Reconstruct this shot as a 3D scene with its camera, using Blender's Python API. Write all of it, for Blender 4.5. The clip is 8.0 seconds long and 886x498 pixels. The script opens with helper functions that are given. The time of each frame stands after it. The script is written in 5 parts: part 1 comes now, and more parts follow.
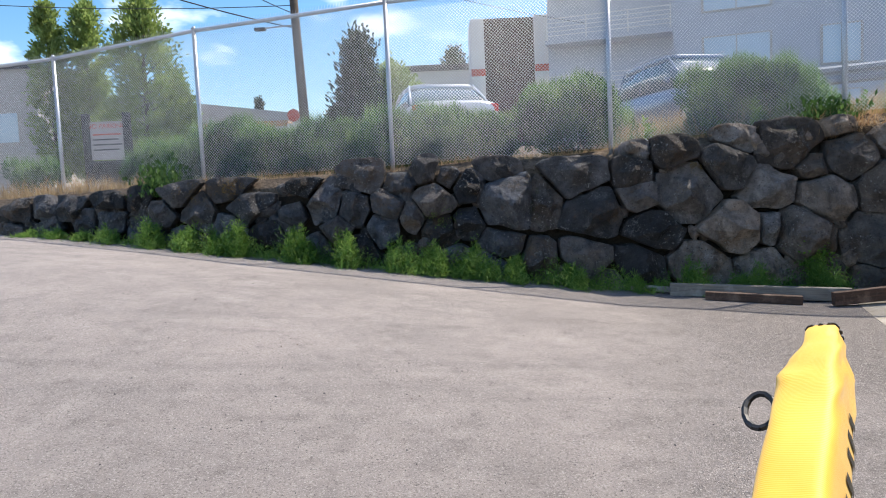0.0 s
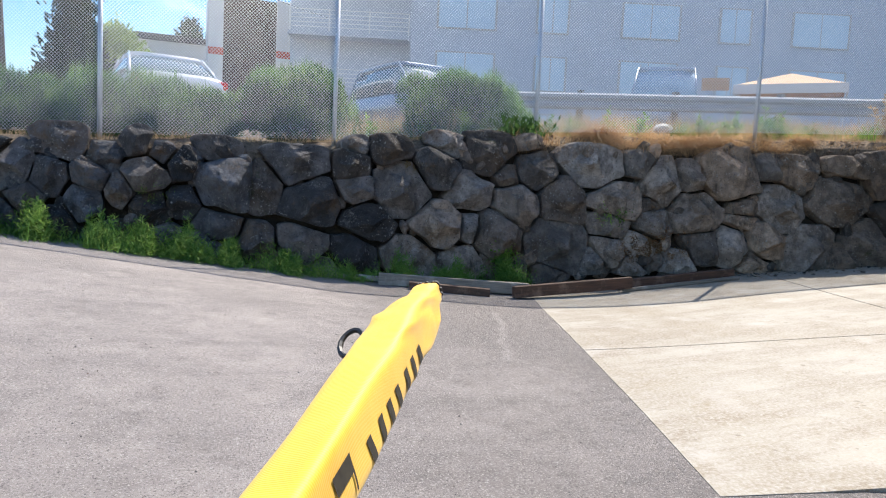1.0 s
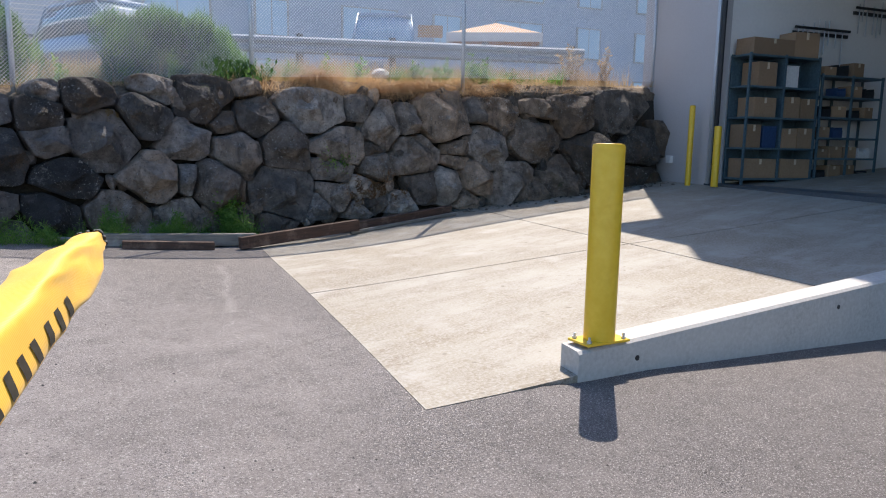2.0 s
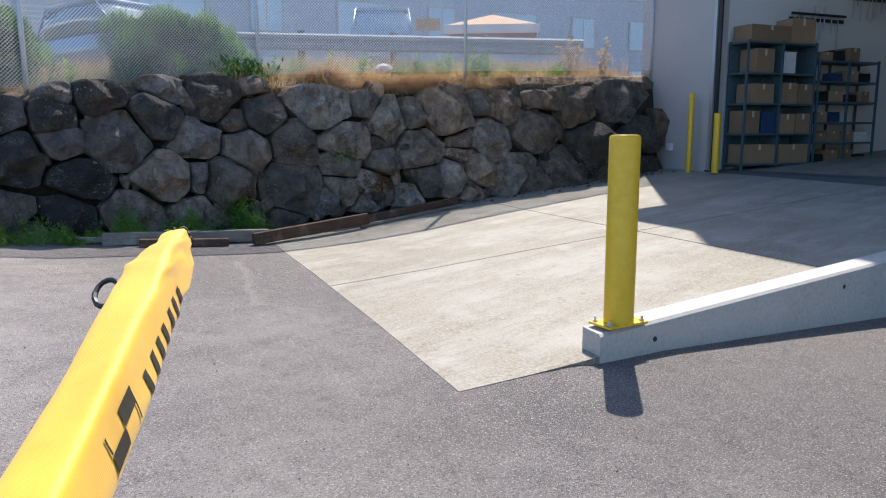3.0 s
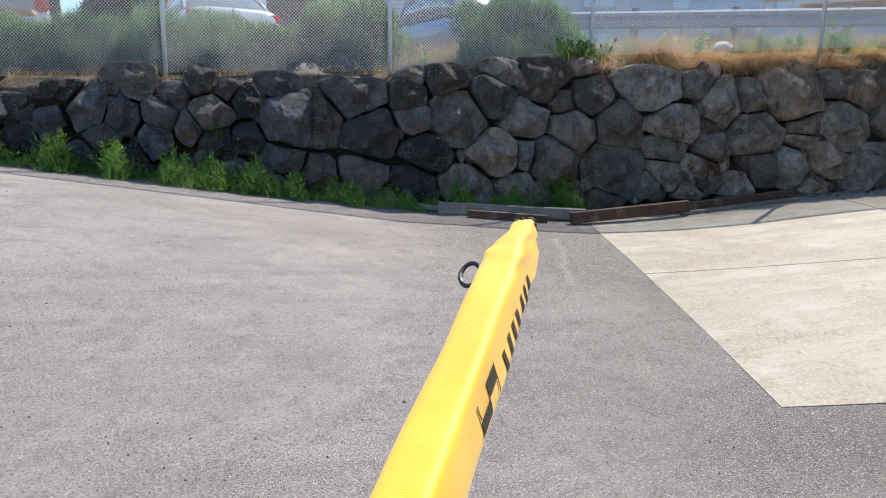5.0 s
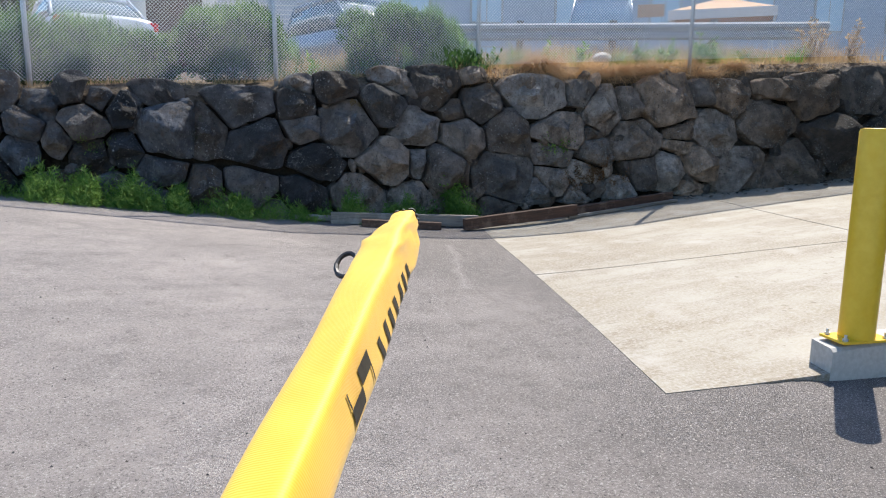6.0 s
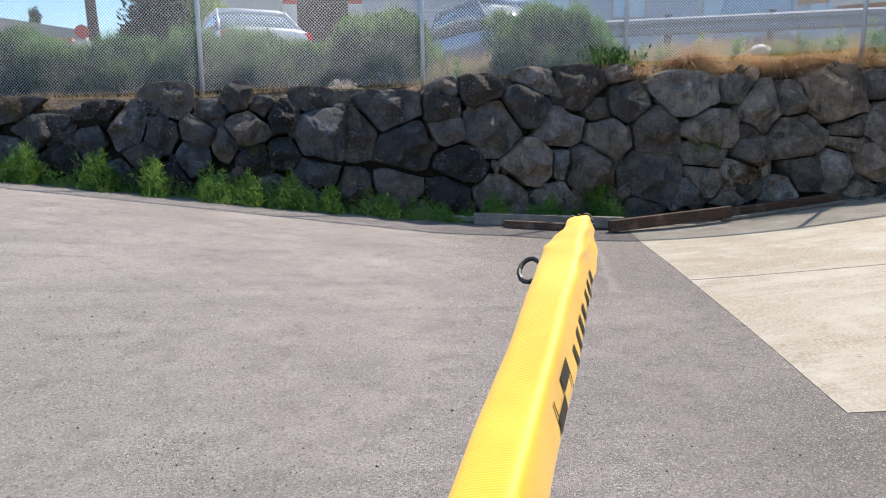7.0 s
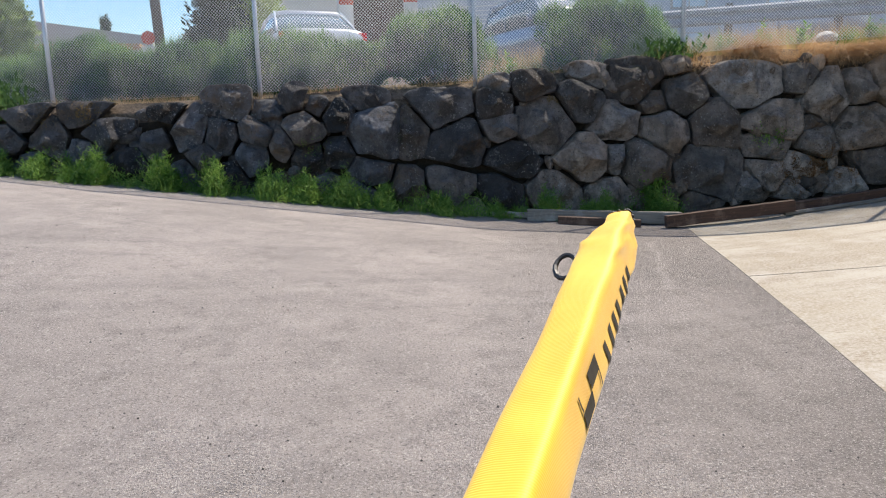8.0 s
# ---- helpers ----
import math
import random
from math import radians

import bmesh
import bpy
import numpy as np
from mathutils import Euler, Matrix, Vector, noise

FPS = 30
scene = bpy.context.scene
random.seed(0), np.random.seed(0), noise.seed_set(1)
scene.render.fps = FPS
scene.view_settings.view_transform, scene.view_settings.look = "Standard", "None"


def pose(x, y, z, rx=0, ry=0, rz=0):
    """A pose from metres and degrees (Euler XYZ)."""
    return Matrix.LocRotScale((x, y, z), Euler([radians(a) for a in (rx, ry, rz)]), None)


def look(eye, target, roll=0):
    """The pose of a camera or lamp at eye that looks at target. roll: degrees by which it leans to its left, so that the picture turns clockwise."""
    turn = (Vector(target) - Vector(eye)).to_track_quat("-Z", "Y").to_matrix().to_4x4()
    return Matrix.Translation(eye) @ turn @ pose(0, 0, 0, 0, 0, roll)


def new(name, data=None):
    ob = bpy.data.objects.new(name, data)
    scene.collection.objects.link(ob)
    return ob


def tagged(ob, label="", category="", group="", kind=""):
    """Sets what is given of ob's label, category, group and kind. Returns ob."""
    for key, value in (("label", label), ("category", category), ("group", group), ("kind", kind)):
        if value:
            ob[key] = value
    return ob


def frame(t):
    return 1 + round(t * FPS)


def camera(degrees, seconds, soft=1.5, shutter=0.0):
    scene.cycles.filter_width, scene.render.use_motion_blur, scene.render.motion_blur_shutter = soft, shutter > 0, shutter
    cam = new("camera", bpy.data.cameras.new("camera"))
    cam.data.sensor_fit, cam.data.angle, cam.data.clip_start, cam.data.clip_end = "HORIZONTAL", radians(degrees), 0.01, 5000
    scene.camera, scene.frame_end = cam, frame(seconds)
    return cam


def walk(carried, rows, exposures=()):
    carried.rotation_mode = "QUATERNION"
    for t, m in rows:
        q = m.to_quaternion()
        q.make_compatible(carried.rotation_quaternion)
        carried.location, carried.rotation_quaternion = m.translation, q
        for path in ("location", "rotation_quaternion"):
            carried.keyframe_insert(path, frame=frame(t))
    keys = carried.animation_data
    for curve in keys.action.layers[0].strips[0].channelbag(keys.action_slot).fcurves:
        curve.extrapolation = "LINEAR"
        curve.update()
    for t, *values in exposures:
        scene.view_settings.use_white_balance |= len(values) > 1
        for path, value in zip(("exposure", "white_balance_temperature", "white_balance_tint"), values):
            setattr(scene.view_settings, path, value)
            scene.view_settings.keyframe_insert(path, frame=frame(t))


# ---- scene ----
from mathutils.bvhtree import BVHTree

cam = camera(63.9, 8.0, 1.1)

PATH = [
    (0, pose(0.095, 0.023, 1.331, 85.42, 2.51, -0.30)),
    (0.5, pose(0.127, -0.017, 1.329, 83.99, 2.36, -10.22)),
    (1, pose(0.273, -0.188, 1.262, 84.96, -2.76, -21.14)),
    (1.5, pose(0.416, -0.208, 1.260, 84.36, -2.21, -33.18)),
    (2, pose(0.398, -0.303, 1.239, 81.53, -1.09, -42.13)),
    (2.2, pose(0.352, -0.320, 1.242, 81.04, -0.41, -44.61)),
    (3.5, pose(0.127, -0.326, 1.257, 80.51, 1.29, -36.47)),
    (4, pose(0.126, -0.331, 1.239, 80.20, 0.35, -24.74)),
    (5.3, pose(0.046, -0.360, 1.337, 78.78, -1.01, -17.46)),
    (5.5, pose(0.068, -0.343, 1.287, 79.46, -0.68, -19.39)),
    (6, pose(0.127, -0.322, 1.252, 80.05, -0.54, -25.91)),
    (6.5, pose(0.046, -0.331, 1.281, 80.05, 0.13, -24.77)),
    (7, pose(0.014, -0.290, 1.267, 80.04, 0.48, -15.23)),
    (7.5, pose(0.013, -0.290, 1.272, 80.41, 1.09, -8.60)),
    (8, pose(0.060, -0.316, 1.269, 79.85, 1.54, -10.75)),
]
# seconds, stops, white balance and tint: the clip's camera brightens and tints its picture on the way
EXPOSURES = [
    (0, 1.17, 6840, 11), (0.5, 1.18, 6790, 11), (1, 1.38, 6640, 10), (1.5, 1.42, 6450, 11), (2, 1.25, 6620, 13), (3.5, 1.13, 6350, 10), (4, 1.07, 6450, 10),
    (5.5, 1.25, 6600, 9), (6, 1.24, 6550, 9), (6.5, 1.14, 6550, 9), (7, 1.15, 6800, 10), (7.5, 1.20, 7050, 11), (8, 1.15, 7050, 11),
]
walk(cam, PATH, EXPOSURES)

# ---- light ----
SUN = Vector((0.59, 0.43, 1.07)).normalized()
world = bpy.data.worlds.new("world")
scene.world = world
world.use_nodes = True
wn = world.node_tree.nodes
sky = wn.new("ShaderNodeTexSky")
sky.sky_type, sky.sun_disc = "NISHITA", False
sky.sun_elevation = math.asin(SUN.z)
sky.sun_rotation = math.atan2(SUN.x, SUN.y)
wl = world.node_tree.links
wco = wn.new("ShaderNodeTexCoord")
wmap = wn.new("ShaderNodeMapping")
wmap.inputs["Scale"].default_value = (1.0, 1.0, 2.6)
wmap.inputs["Location"].default_value = (0.3, 2.2, 0.5)
wl.new(wco.outputs["Generated"], wmap.inputs["Vector"])
cloud = wn.new("ShaderNodeTexNoise")
cloud.inputs["Scale"].default_value, cloud.inputs["Detail"].default_value, cloud.inputs["Roughness"].default_value = 3.2, 9, 0.55
wl.new(wmap.outputs[0], cloud.inputs["Vector"])
cover = wn.new("ShaderNodeMapRange")
cover.inputs["From Min"].default_value, cover.inputs["From Max"].default_value = 0.545, 0.69
wl.new(cloud.outputs["Fac"], cover.inputs["Value"])
wmix = wn.new("ShaderNodeMix")
wmix.data_type = "RGBA"
wl.new(cover.outputs[0], wmix.inputs[0])
deep = wn.new("ShaderNodeHueSaturation")
deep.inputs["Saturation"].default_value, deep.inputs["Value"].default_value = 1.45, 0.64
wl.new(sky.outputs[0], deep.inputs["Color"])
wl.new(deep.outputs[0], wmix.inputs[6])
wmix.inputs[7].default_value = (6.2, 6.5, 6.9, 1)
wl.new(wmix.outputs[2], wn["Background"].inputs[0])
wn["Background"].inputs[1].default_value = 0.15
sun = new("sun", bpy.data.lights.new("sun", "SUN"))
sun.data.energy, sun.data.angle, sun.data.color = 3.1, radians(0.5), (1.0, 0.935, 0.84)
sun.matrix_world = look(SUN * 50, (0, 0, 0))

# ---- materials ----
def shader(name, rough=0.8, metal=0.0):
    m = bpy.data.materials.new(name)
    m.use_nodes = True
    n, l = m.node_tree.nodes, m.node_tree.links
    b = n["Principled BSDF"]
    b.inputs["Roughness"].default_value, b.inputs["Metallic"].default_value = rough, metal
    return m, n, l, b


def mixed(n, l, fac, a, b):
    """A colour node that goes from a to b by fac; a and b are colours or sockets."""
    mx = n.new("ShaderNodeMix")
    mx.data_type = "RGBA"
    l.new(fac, mx.inputs[0])
    for i, c in ((6, a), (7, b)):
        if isinstance(c, tuple):
            mx.inputs[i].default_value = (*c, 1)
        else:
            l.new(c, mx.inputs[i])
    return mx.outputs[2]


def noise_fac(n, l, vec, scale, lo, hi, detail=6.0, rough=0.6):
    t = n.new("ShaderNodeTexNoise")
    t.inputs["Scale"].default_value, t.inputs["Detail"].default_value, t.inputs["Roughness"].default_value = scale, detail, rough
    l.new(vec, t.inputs["Vector"])
    r = n.new("ShaderNodeMapRange")
    r.inputs["From Min"].default_value, r.inputs["From Max"].default_value = lo, hi
    l.new(t.outputs["Fac"], r.inputs["Value"])
    return r.outputs[0], t.outputs["Fac"]


def surface(name, base, dark, light=None, scale=3.0, fine=40.0, rough=0.8, metal=0.0, bump=0.3, depth=0.01, rand=0.0, world_space=True):
    """A worn surface: two scales of colour variation, fine relief, and a random shift from piece to piece."""
    m, n, l, b = shader(name, rough, metal)
    co = n.new("ShaderNodeTexCoord")
    geo = n.new("ShaderNodeNewGeometry")
    vec = geo.outputs["Position"] if world_space else co.outputs["Object"]
    big, _ = noise_fac(n, l, vec, scale, 0.3, 0.7)
    small, raw = noise_fac(n, l, vec, fine, 0.35, 0.7)
    col = mixed(n, l, big, dark, base)
    col = mixed(n, l, small, col, light or tuple(min(1, c * 1.35) for c in base))
    if rand:
        info = n.new("ShaderNodeObjectInfo")
        hsv = n.new("ShaderNodeHueSaturation")
        r = n.new("ShaderNodeMapRange")
        r.inputs["To Min"].default_value, r.inputs["To Max"].default_value = 1 - rand, 1 + rand
        l.new(info.outputs["Random"], r.inputs["Value"])
        l.new(r.outputs[0], hsv.inputs["Value"])
        l.new(col, hsv.inputs["Color"])
        col = hsv.outputs[0]
    l.new(col, b.inputs["Base Color"])
    if bump:
        bp = n.new("ShaderNodeBump")
        bp.inputs["Strength"].default_value, bp.inputs["Distance"].default_value = bump, depth
        l.new(raw, bp.inputs["Height"])
        l.new(bp.outputs[0], b.inputs["Normal"])
    return m


def leafy(name, a, b_, dry=None, through_light=0.42):
    """Leaves: colour by island and by place, a little light passing through."""
    m, n, l, b = shader(name, 0.6)
    geo = n.new("ShaderNodeNewGeometry")
    col = mixed(n, l, geo.outputs["Random Per Island"], a, b_)
    big, _ = noise_fac(n, l, geo.outputs["Position"], 1.6, 0.35, 0.65)
    col = mixed(n, l, big, col, dry or tuple(c * 0.7 for c in a))
    l.new(col, b.inputs["Base Color"])
    tr = n.new("ShaderNodeBsdfTranslucent")
    l.new(col, tr.inputs["Color"])
    mx = n.new("ShaderNodeMixShader")
    mx.inputs[0].default_value = through_light
    l.new(b.outputs[0], mx.inputs[1])
    l.new(tr.outputs[0], mx.inputs[2])
    l.new(mx.outputs[0], n["Material Output"].inputs[0])
    return m


# the trickle: from y, to y, slope and start in x
TRICKLE = (4.39, 6.45, 0.424, 0.624)


def asphalt():
    """Worn asphalt: pale dusty traffic area, darker fresh strip by the pad, coarse grit."""
    m, n, l, b = shader("asphalt", 0.8)
    geo = n.new("ShaderNodeNewGeometry")
    vec = geo.outputs["Position"]
    sep = n.new("ShaderNodeSeparateXYZ")
    l.new(vec, sep.inputs[0])
    wob, _ = noise_fac(n, l, vec, 0.45, 0.25, 0.75)
    add = n.new("ShaderNodeMath")
    add.operation = "MULTIPLY_ADD"
    l.new(wob, add.inputs[0])
    add.inputs[1].default_value = 2.2
    l.new(sep.outputs[0], add.inputs[2])
    r = n.new("ShaderNodeMapRange")
    r.inputs["From Min"].default_value, r.inputs["From Max"].default_value = 4.2, 1.75
    l.new(add.outputs[0], r.inputs["Value"])
    big, _ = noise_fac(n, l, vec, 0.9, 0.38, 0.72)
    col = mixed(n, l, big, (0.35, 0.31, 0.292), (0.245, 0.219, 0.208))
    blot, _ = noise_fac(n, l, vec, 5.0, 0.5, 0.78, 8, 0.75)
    col = mixed(n, l, blot, col, (0.135, 0.120, 0.114))
    dust, _ = noise_fac(n, l, vec, 2.6, 0.52, 0.8, 8, 0.75)
    col = mixed(n, l, dust, col, (0.43, 0.385, 0.362))
    mp = n.new("ShaderNodeMapping")
    mp.inputs["Rotation"].default_value = (0, 0, 0.25)
    mp.inputs["Scale"].default_value = (0.25, 2.2, 1)
    l.new(vec, mp.inputs["Vector"])
    streak, _ = noise_fac(n, l, mp.outputs[0], 1.3, 0.50, 1.0)
    col = mixed(n, l, streak, col, (0.12, 0.112, 0.11))
    fresh = mixed(n, l, blot, (0.150, 0.132, 0.124), (0.090, 0.080, 0.076))
    col = mixed(n, l, r.outputs[0], fresh, col)
    grit, raw1 = noise_fac(n, l, vec, 105, 0.535, 0.65, 4, 0.85)
    dark, _ = noise_fac(n, l, vec, 80, 0.48, 0.35, 5, 0.85)
    patch, _ = noise_fac(n, l, vec, 17, 0.42, 0.66, 5, 0.7)
    half = n.new("ShaderNodeMath")
    half.operation = "MULTIPLY"
    half.inputs[1].default_value = 0.22
    l.new(patch, half.inputs[0])
    col = mixed(n, l, half.outputs[0], col, (0.32, 0.285, 0.268))
    # a pale dried trickle beside the corner of the pad
    trickle = n.new("ShaderNodeTexNoise")
    trickle.inputs["Scale"].default_value = 1.3
    l.new(vec, trickle.inputs["Vector"])

    def step(op, a, b_, c=None):
        q = n.new("ShaderNodeMath")
        q.operation = op
        for i, v in enumerate((a, b_) if c is None else (a, b_, c)):
            if isinstance(v, (int, float)):
                q.inputs[i].default_value = v
            else:
                l.new(v, q.inputs[i])
        return q.outputs[0]

    along = step("MULTIPLY_ADD", sep.outputs[1], TRICKLE[2], TRICKLE[3])
    along = step("MULTIPLY_ADD", trickle.outputs["Fac"], 0.3, along)
    off = step("ABSOLUTE", step("SUBTRACT", sep.outputs[0], along), 0)
    edge = n.new("ShaderNodeMapRange")
    edge.inputs["From Min"].default_value, edge.inputs["From Max"].default_value = 0.07, 0.0
    l.new(off, edge.inputs["Value"])
    inside = step("MULTIPLY", step("GREATER_THAN", sep.outputs[1], TRICKLE[0]), step("LESS_THAN", sep.outputs[1], TRICKLE[1]))
    col = mixed(n, l, step("MULTIPLY", step("MULTIPLY", edge.outputs[0], inside), 0.22), col, (0.52, 0.48, 0.45))
    col = mixed(n, l, grit, col, (0.60, 0.56, 0.535))
    col = mixed(n, l, dark, col, (0.045, 0.042, 0.041))
    l.new(col, b.inputs["Base Color"])
    bp = n.new("ShaderNodeBump")
    bp.inputs["Strength"].default_value, bp.inputs["Distance"].default_value = 1.0, 0.014
    l.new(raw1, bp.inputs["Height"])
    l.new(bp.outputs[0], b.inputs["Normal"])
    return m


def stained_concrete():
    m, n, l, b = shader("concrete", 0.75)
    geo = n.new("ShaderNodeNewGeometry")
    vec = geo.outputs["Position"]
    big, _ = noise_fac(n, l, vec, 1.1, 0.38, 0.62)
    col = mixed(n, l, big, (0.326, 0.302, 0.252), (0.232, 0.192, 0.132))
    mp = n.new("ShaderNodeMapping")
    mp.inputs["Rotation"].default_value = (0, 0, 0.12)
    mp.inputs["Scale"].default_value = (0.5, 2.6, 1)
    l.new(vec, mp.inputs["Vector"])
    st, _ = noise_fac(n, l, mp.outputs[0], 1.1, 0.45, 0.64, 10, 0.72)
    col = mixed(n, l, st, col, (0.178, 0.136, 0.088))
    pale, _ = noise_fac(n, l, vec, 2.1, 0.55, 0.75)
    col = mixed(n, l, pale, col, (0.38, 0.355, 0.32))
    fine, raw1 = noise_fac(n, l, vec, 55, 0.4, 0.7, 4, 0.7)
    blot, _ = noise_fac(n, l, vec, 5.5, 0.52, 0.74, 9, 0.78)
    col = mixed(n, l, blot, col, (0.185, 0.145, 0.098))
    mx = mixed(n, l, fine, col, (0.36, 0.34, 0.305))
    spot, _ = noise_fac(n, l, vec, 14, 0.70, 0.74, 2, 0.5)
    mx = mixed(n, l, spot, mx, (0.2, 0.17, 0.13))
    l.new(mx, b.inputs["Base Color"])
    bp = n.new("ShaderNodeBump")
    bp.inputs["Strength"].default_value, bp.inputs["Distance"].default_value = 0.25, 0.003
    l.new(raw1, bp.inputs["Height"])
    l.new(bp.outputs[0], b.inputs["Normal"])
    return m


def basalt():
    """Dark weathered basalt: pale lichen, ochre moss, pitted relief, each stone its own tone."""
    m, n, l, b = shader("basalt", 0.8)
    geo = n.new("ShaderNodeNewGeometry")
    info = n.new("ShaderNodeObjectInfo")
    vec = geo.outputs["Position"]
    col = mixed(n, l, info.outputs["Random"], (0.014, 0.0145, 0.016), (0.125, 0.123, 0.126))
    # the stones towards the warehouse are paler and warmer
    sep = n.new("ShaderNodeSeparateXYZ")
    l.new(vec, sep.inputs[0])
    pale_end = n.new("ShaderNodeMapRange")
    pale_end.inputs["From Min"].default_value, pale_end.inputs["From Max"].default_value = 1.0, 6.5
    l.new(sep.outputs[0], pale_end.inputs["Value"])
    warm = mixed(n, l, info.outputs["Random"], (0.060, 0.050, 0.042), (0.38, 0.315, 0.258))
    col = mixed(n, l, pale_end.outputs[0], col, warm)
    brown = n.new("ShaderNodeMapRange")
    brown.inputs["From Min"].default_value, brown.inputs["From Max"].default_value = 7.8, 10.0
    l.new(sep.outputs[0], brown.inputs["Value"])
    rusty = mixed(n, l, info.outputs["Random"], (0.050, 0.041, 0.033), (0.150, 0.120, 0.094))
    col = mixed(n, l, brown.outputs[0], col, rusty)
    shift = n.new("ShaderNodeMath")
    shift.operation = "MULTIPLY"
    shift.inputs[1].default_value = 7.0
    l.new(info.outputs["Random"], shift.inputs[0])
    frac = n.new("ShaderNodeMath")
    frac.operation = "FRACT"
    l.new(shift.outputs[0], frac.inputs[0])
    tint = n.new("ShaderNodeMix")
    tint.data_type, tint.blend_type = "RGBA", "MULTIPLY"
    tint.inputs[0].default_value = 1.0
    l.new(col, tint.inputs[6])
    l.new(mixed(n, l, frac.outputs[0], (0.90, 0.97, 1.07), (1.20, 1.05, 0.92)), tint.inputs[7])
    col = tint.outputs[2]
    mid, _ = noise_fac(n, l, vec, 5.5, 0.42, 0.72, 8, 0.65)
    gain = n.new("ShaderNodeHueSaturation")
    gain.inputs["Value"].default_value = 2.5
    l.new(col, gain.inputs["Color"])
    col = mixed(n, l, mid, col, gain.outputs[0])
    ochre, _ = noise_fac(n, l, vec, 1.25, 0.53, 0.68, 8, 0.75)
    col = mixed(n, l, ochre, col, (0.17, 0.105, 0.055))
    moss, _ = noise_fac(n, l, vec, 1.9, 0.63, 0.72, 8, 0.75)
    col = mixed(n, l, moss, col, (0.075, 0.085, 0.03))
    run = n.new("ShaderNodeMapping")
    run.inputs["Scale"].default_value = (5.0, 5.0, 1.9)
    l.new(vec, run.inputs["Vector"])
    wet, _ = noise_fac(n, l, run.outputs[0], 1.0, 0.53, 0.75, 8, 0.7)
    col = mixed(n, l, wet, col, (0.035, 0.029, 0.025))
    salt, _ = noise_fac(n, l, run.outputs[0], 1.7, 0.63, 0.76, 8, 0.7)
    col = mixed(n, l, salt, col, (0.34, 0.325, 0.31))
    lich, _ = noise_fac(n, l, vec, 3.1, 0.56, 0.68, 10, 0.85)
    col = mixed(n, l, lich, col, (0.26, 0.25, 0.235))
    pits, raw1 = noise_fac(n, l, vec, 38, 0.40, 0.30, 3, 0.7)
    col = mixed(n, l, pits, col, (0.02, 0.018, 0.018))
    zone, _ = noise_fac(n, l, vec, 2.3, 0.46, 0.56, 3, 0.5)
    dots, _ = noise_fac(n, l, vec, 30, 0.58, 0.64, 6, 0.75)
    both = n.new("ShaderNodeMath")
    both.operation = "MULTIPLY"
    l.new(zone, both.inputs[0])
    l.new(dots, both.inputs[1])
    col = mixed(n, l, both.outputs[0], col, (0.46, 0.45, 0.42))
    l.new(col, b.inputs["Base Color"])
    _, raw2 = noise_fac(n, l, vec, 9, 0.3, 0.7, 10, 0.7)
    bp = n.new("ShaderNodeBump")
    bp.inputs["Strength"].default_value, bp.inputs["Distance"].default_value = 1.0, 0.12
    l.new(raw2, bp.inputs["Height"])
    _, raw3 = noise_fac(n, l, vec, 42, 0.3, 0.7, 6, 0.75)
    fine = n.new("ShaderNodeBump")
    fine.inputs["Strength"].default_value, fine.inputs["Distance"].default_value = 0.9, 0.03
    l.new(raw3, fine.inputs["Height"])
    l.new(bp.outputs[0], fine.inputs["Normal"])
    l.new(fine.outputs[0], b.inputs["Normal"])
    return m


ASPHALT = asphalt()
CONCRETE = stained_concrete()
KERB = surface("kerb_concrete", (0.47, 0.445, 0.41), (0.37, 0.345, 0.315), (0.53, 0.505, 0.475), 1.5, 40, 0.8, bump=0.2, depth=0.004)
STONE = basalt()
BANK = surface("dry_earth", (0.125, 0.09, 0.062), (0.05, 0.036, 0.025), (0.24, 0.185, 0.135), 3.0, 22, 0.95, bump=0.9, depth=0.04)
# near-black earth: the shade between the boulders is put into its colour
SOIL = surface("soil_and_shade", (0.032, 0.026, 0.020), (0.014, 0.011, 0.009), (0.06, 0.047, 0.034), 3.0, 30, 0.95, bump=0.8, depth=0.03)
YELLOW = surface("yellow_paint", (0.78, 0.475, 0.02), (0.70, 0.42, 0.015), (0.80, 0.52, 0.04), 2.0, 20, 0.4, bump=0.05, depth=0.002, world_space=False)
GALV = surface("galvanised_steel", (0.52, 0.55, 0.59), (0.43, 0.46, 0.50), (0.62, 0.65, 0.69), 6, 60, 0.42, 0.7, bump=0.05, depth=0.002)
WIRE = surface("wire", (0.76, 0.79, 0.82), (0.66, 0.69, 0.73), None, 6, 60, 0.4, 0.45, bump=0)
PAINT_GREY = surface("grey_wall_paint", (0.50, 0.465, 0.46), (0.45, 0.42, 0.415), (0.54, 0.505, 0.50), 0.7, 50, 0.85, bump=0.12, depth=0.004)
SIDING = surface("grey_siding", (0.48, 0.52, 0.59), (0.41, 0.45, 0.52), (0.54, 0.58, 0.65), 0.5, 12, 0.8, bump=0)
WHITE = surface("white_paint", (0.72, 0.70, 0.68), (0.62, 0.60, 0.58), (0.78, 0.77, 0.75), 0.8, 30, 0.6, bump=0)
RAIL = surface("dull_steel", (0.31, 0.335, 0.37), (0.25, 0.27, 0.30), None, 2, 30, 0.75, 0.0, bump=0)
# paler copy of the bush green: sun from behind put into the leaf colour
TIPS = leafy("sunlit_shrub_leaf", (0.10, 0.24, 0.05), (0.44, 0.60, 0.22), None, 0.5)
BROWN = surface("brown_cladding", (0.07, 0.045, 0.038), (0.055, 0.035, 0.03), (0.1, 0.065, 0.055), 1, 12, 0.7, bump=0)
RED = surface("red_paint", (0.55, 0.07, 0.03), (0.48, 0.06, 0.03), None, 3, 30, 0.5, bump=0)
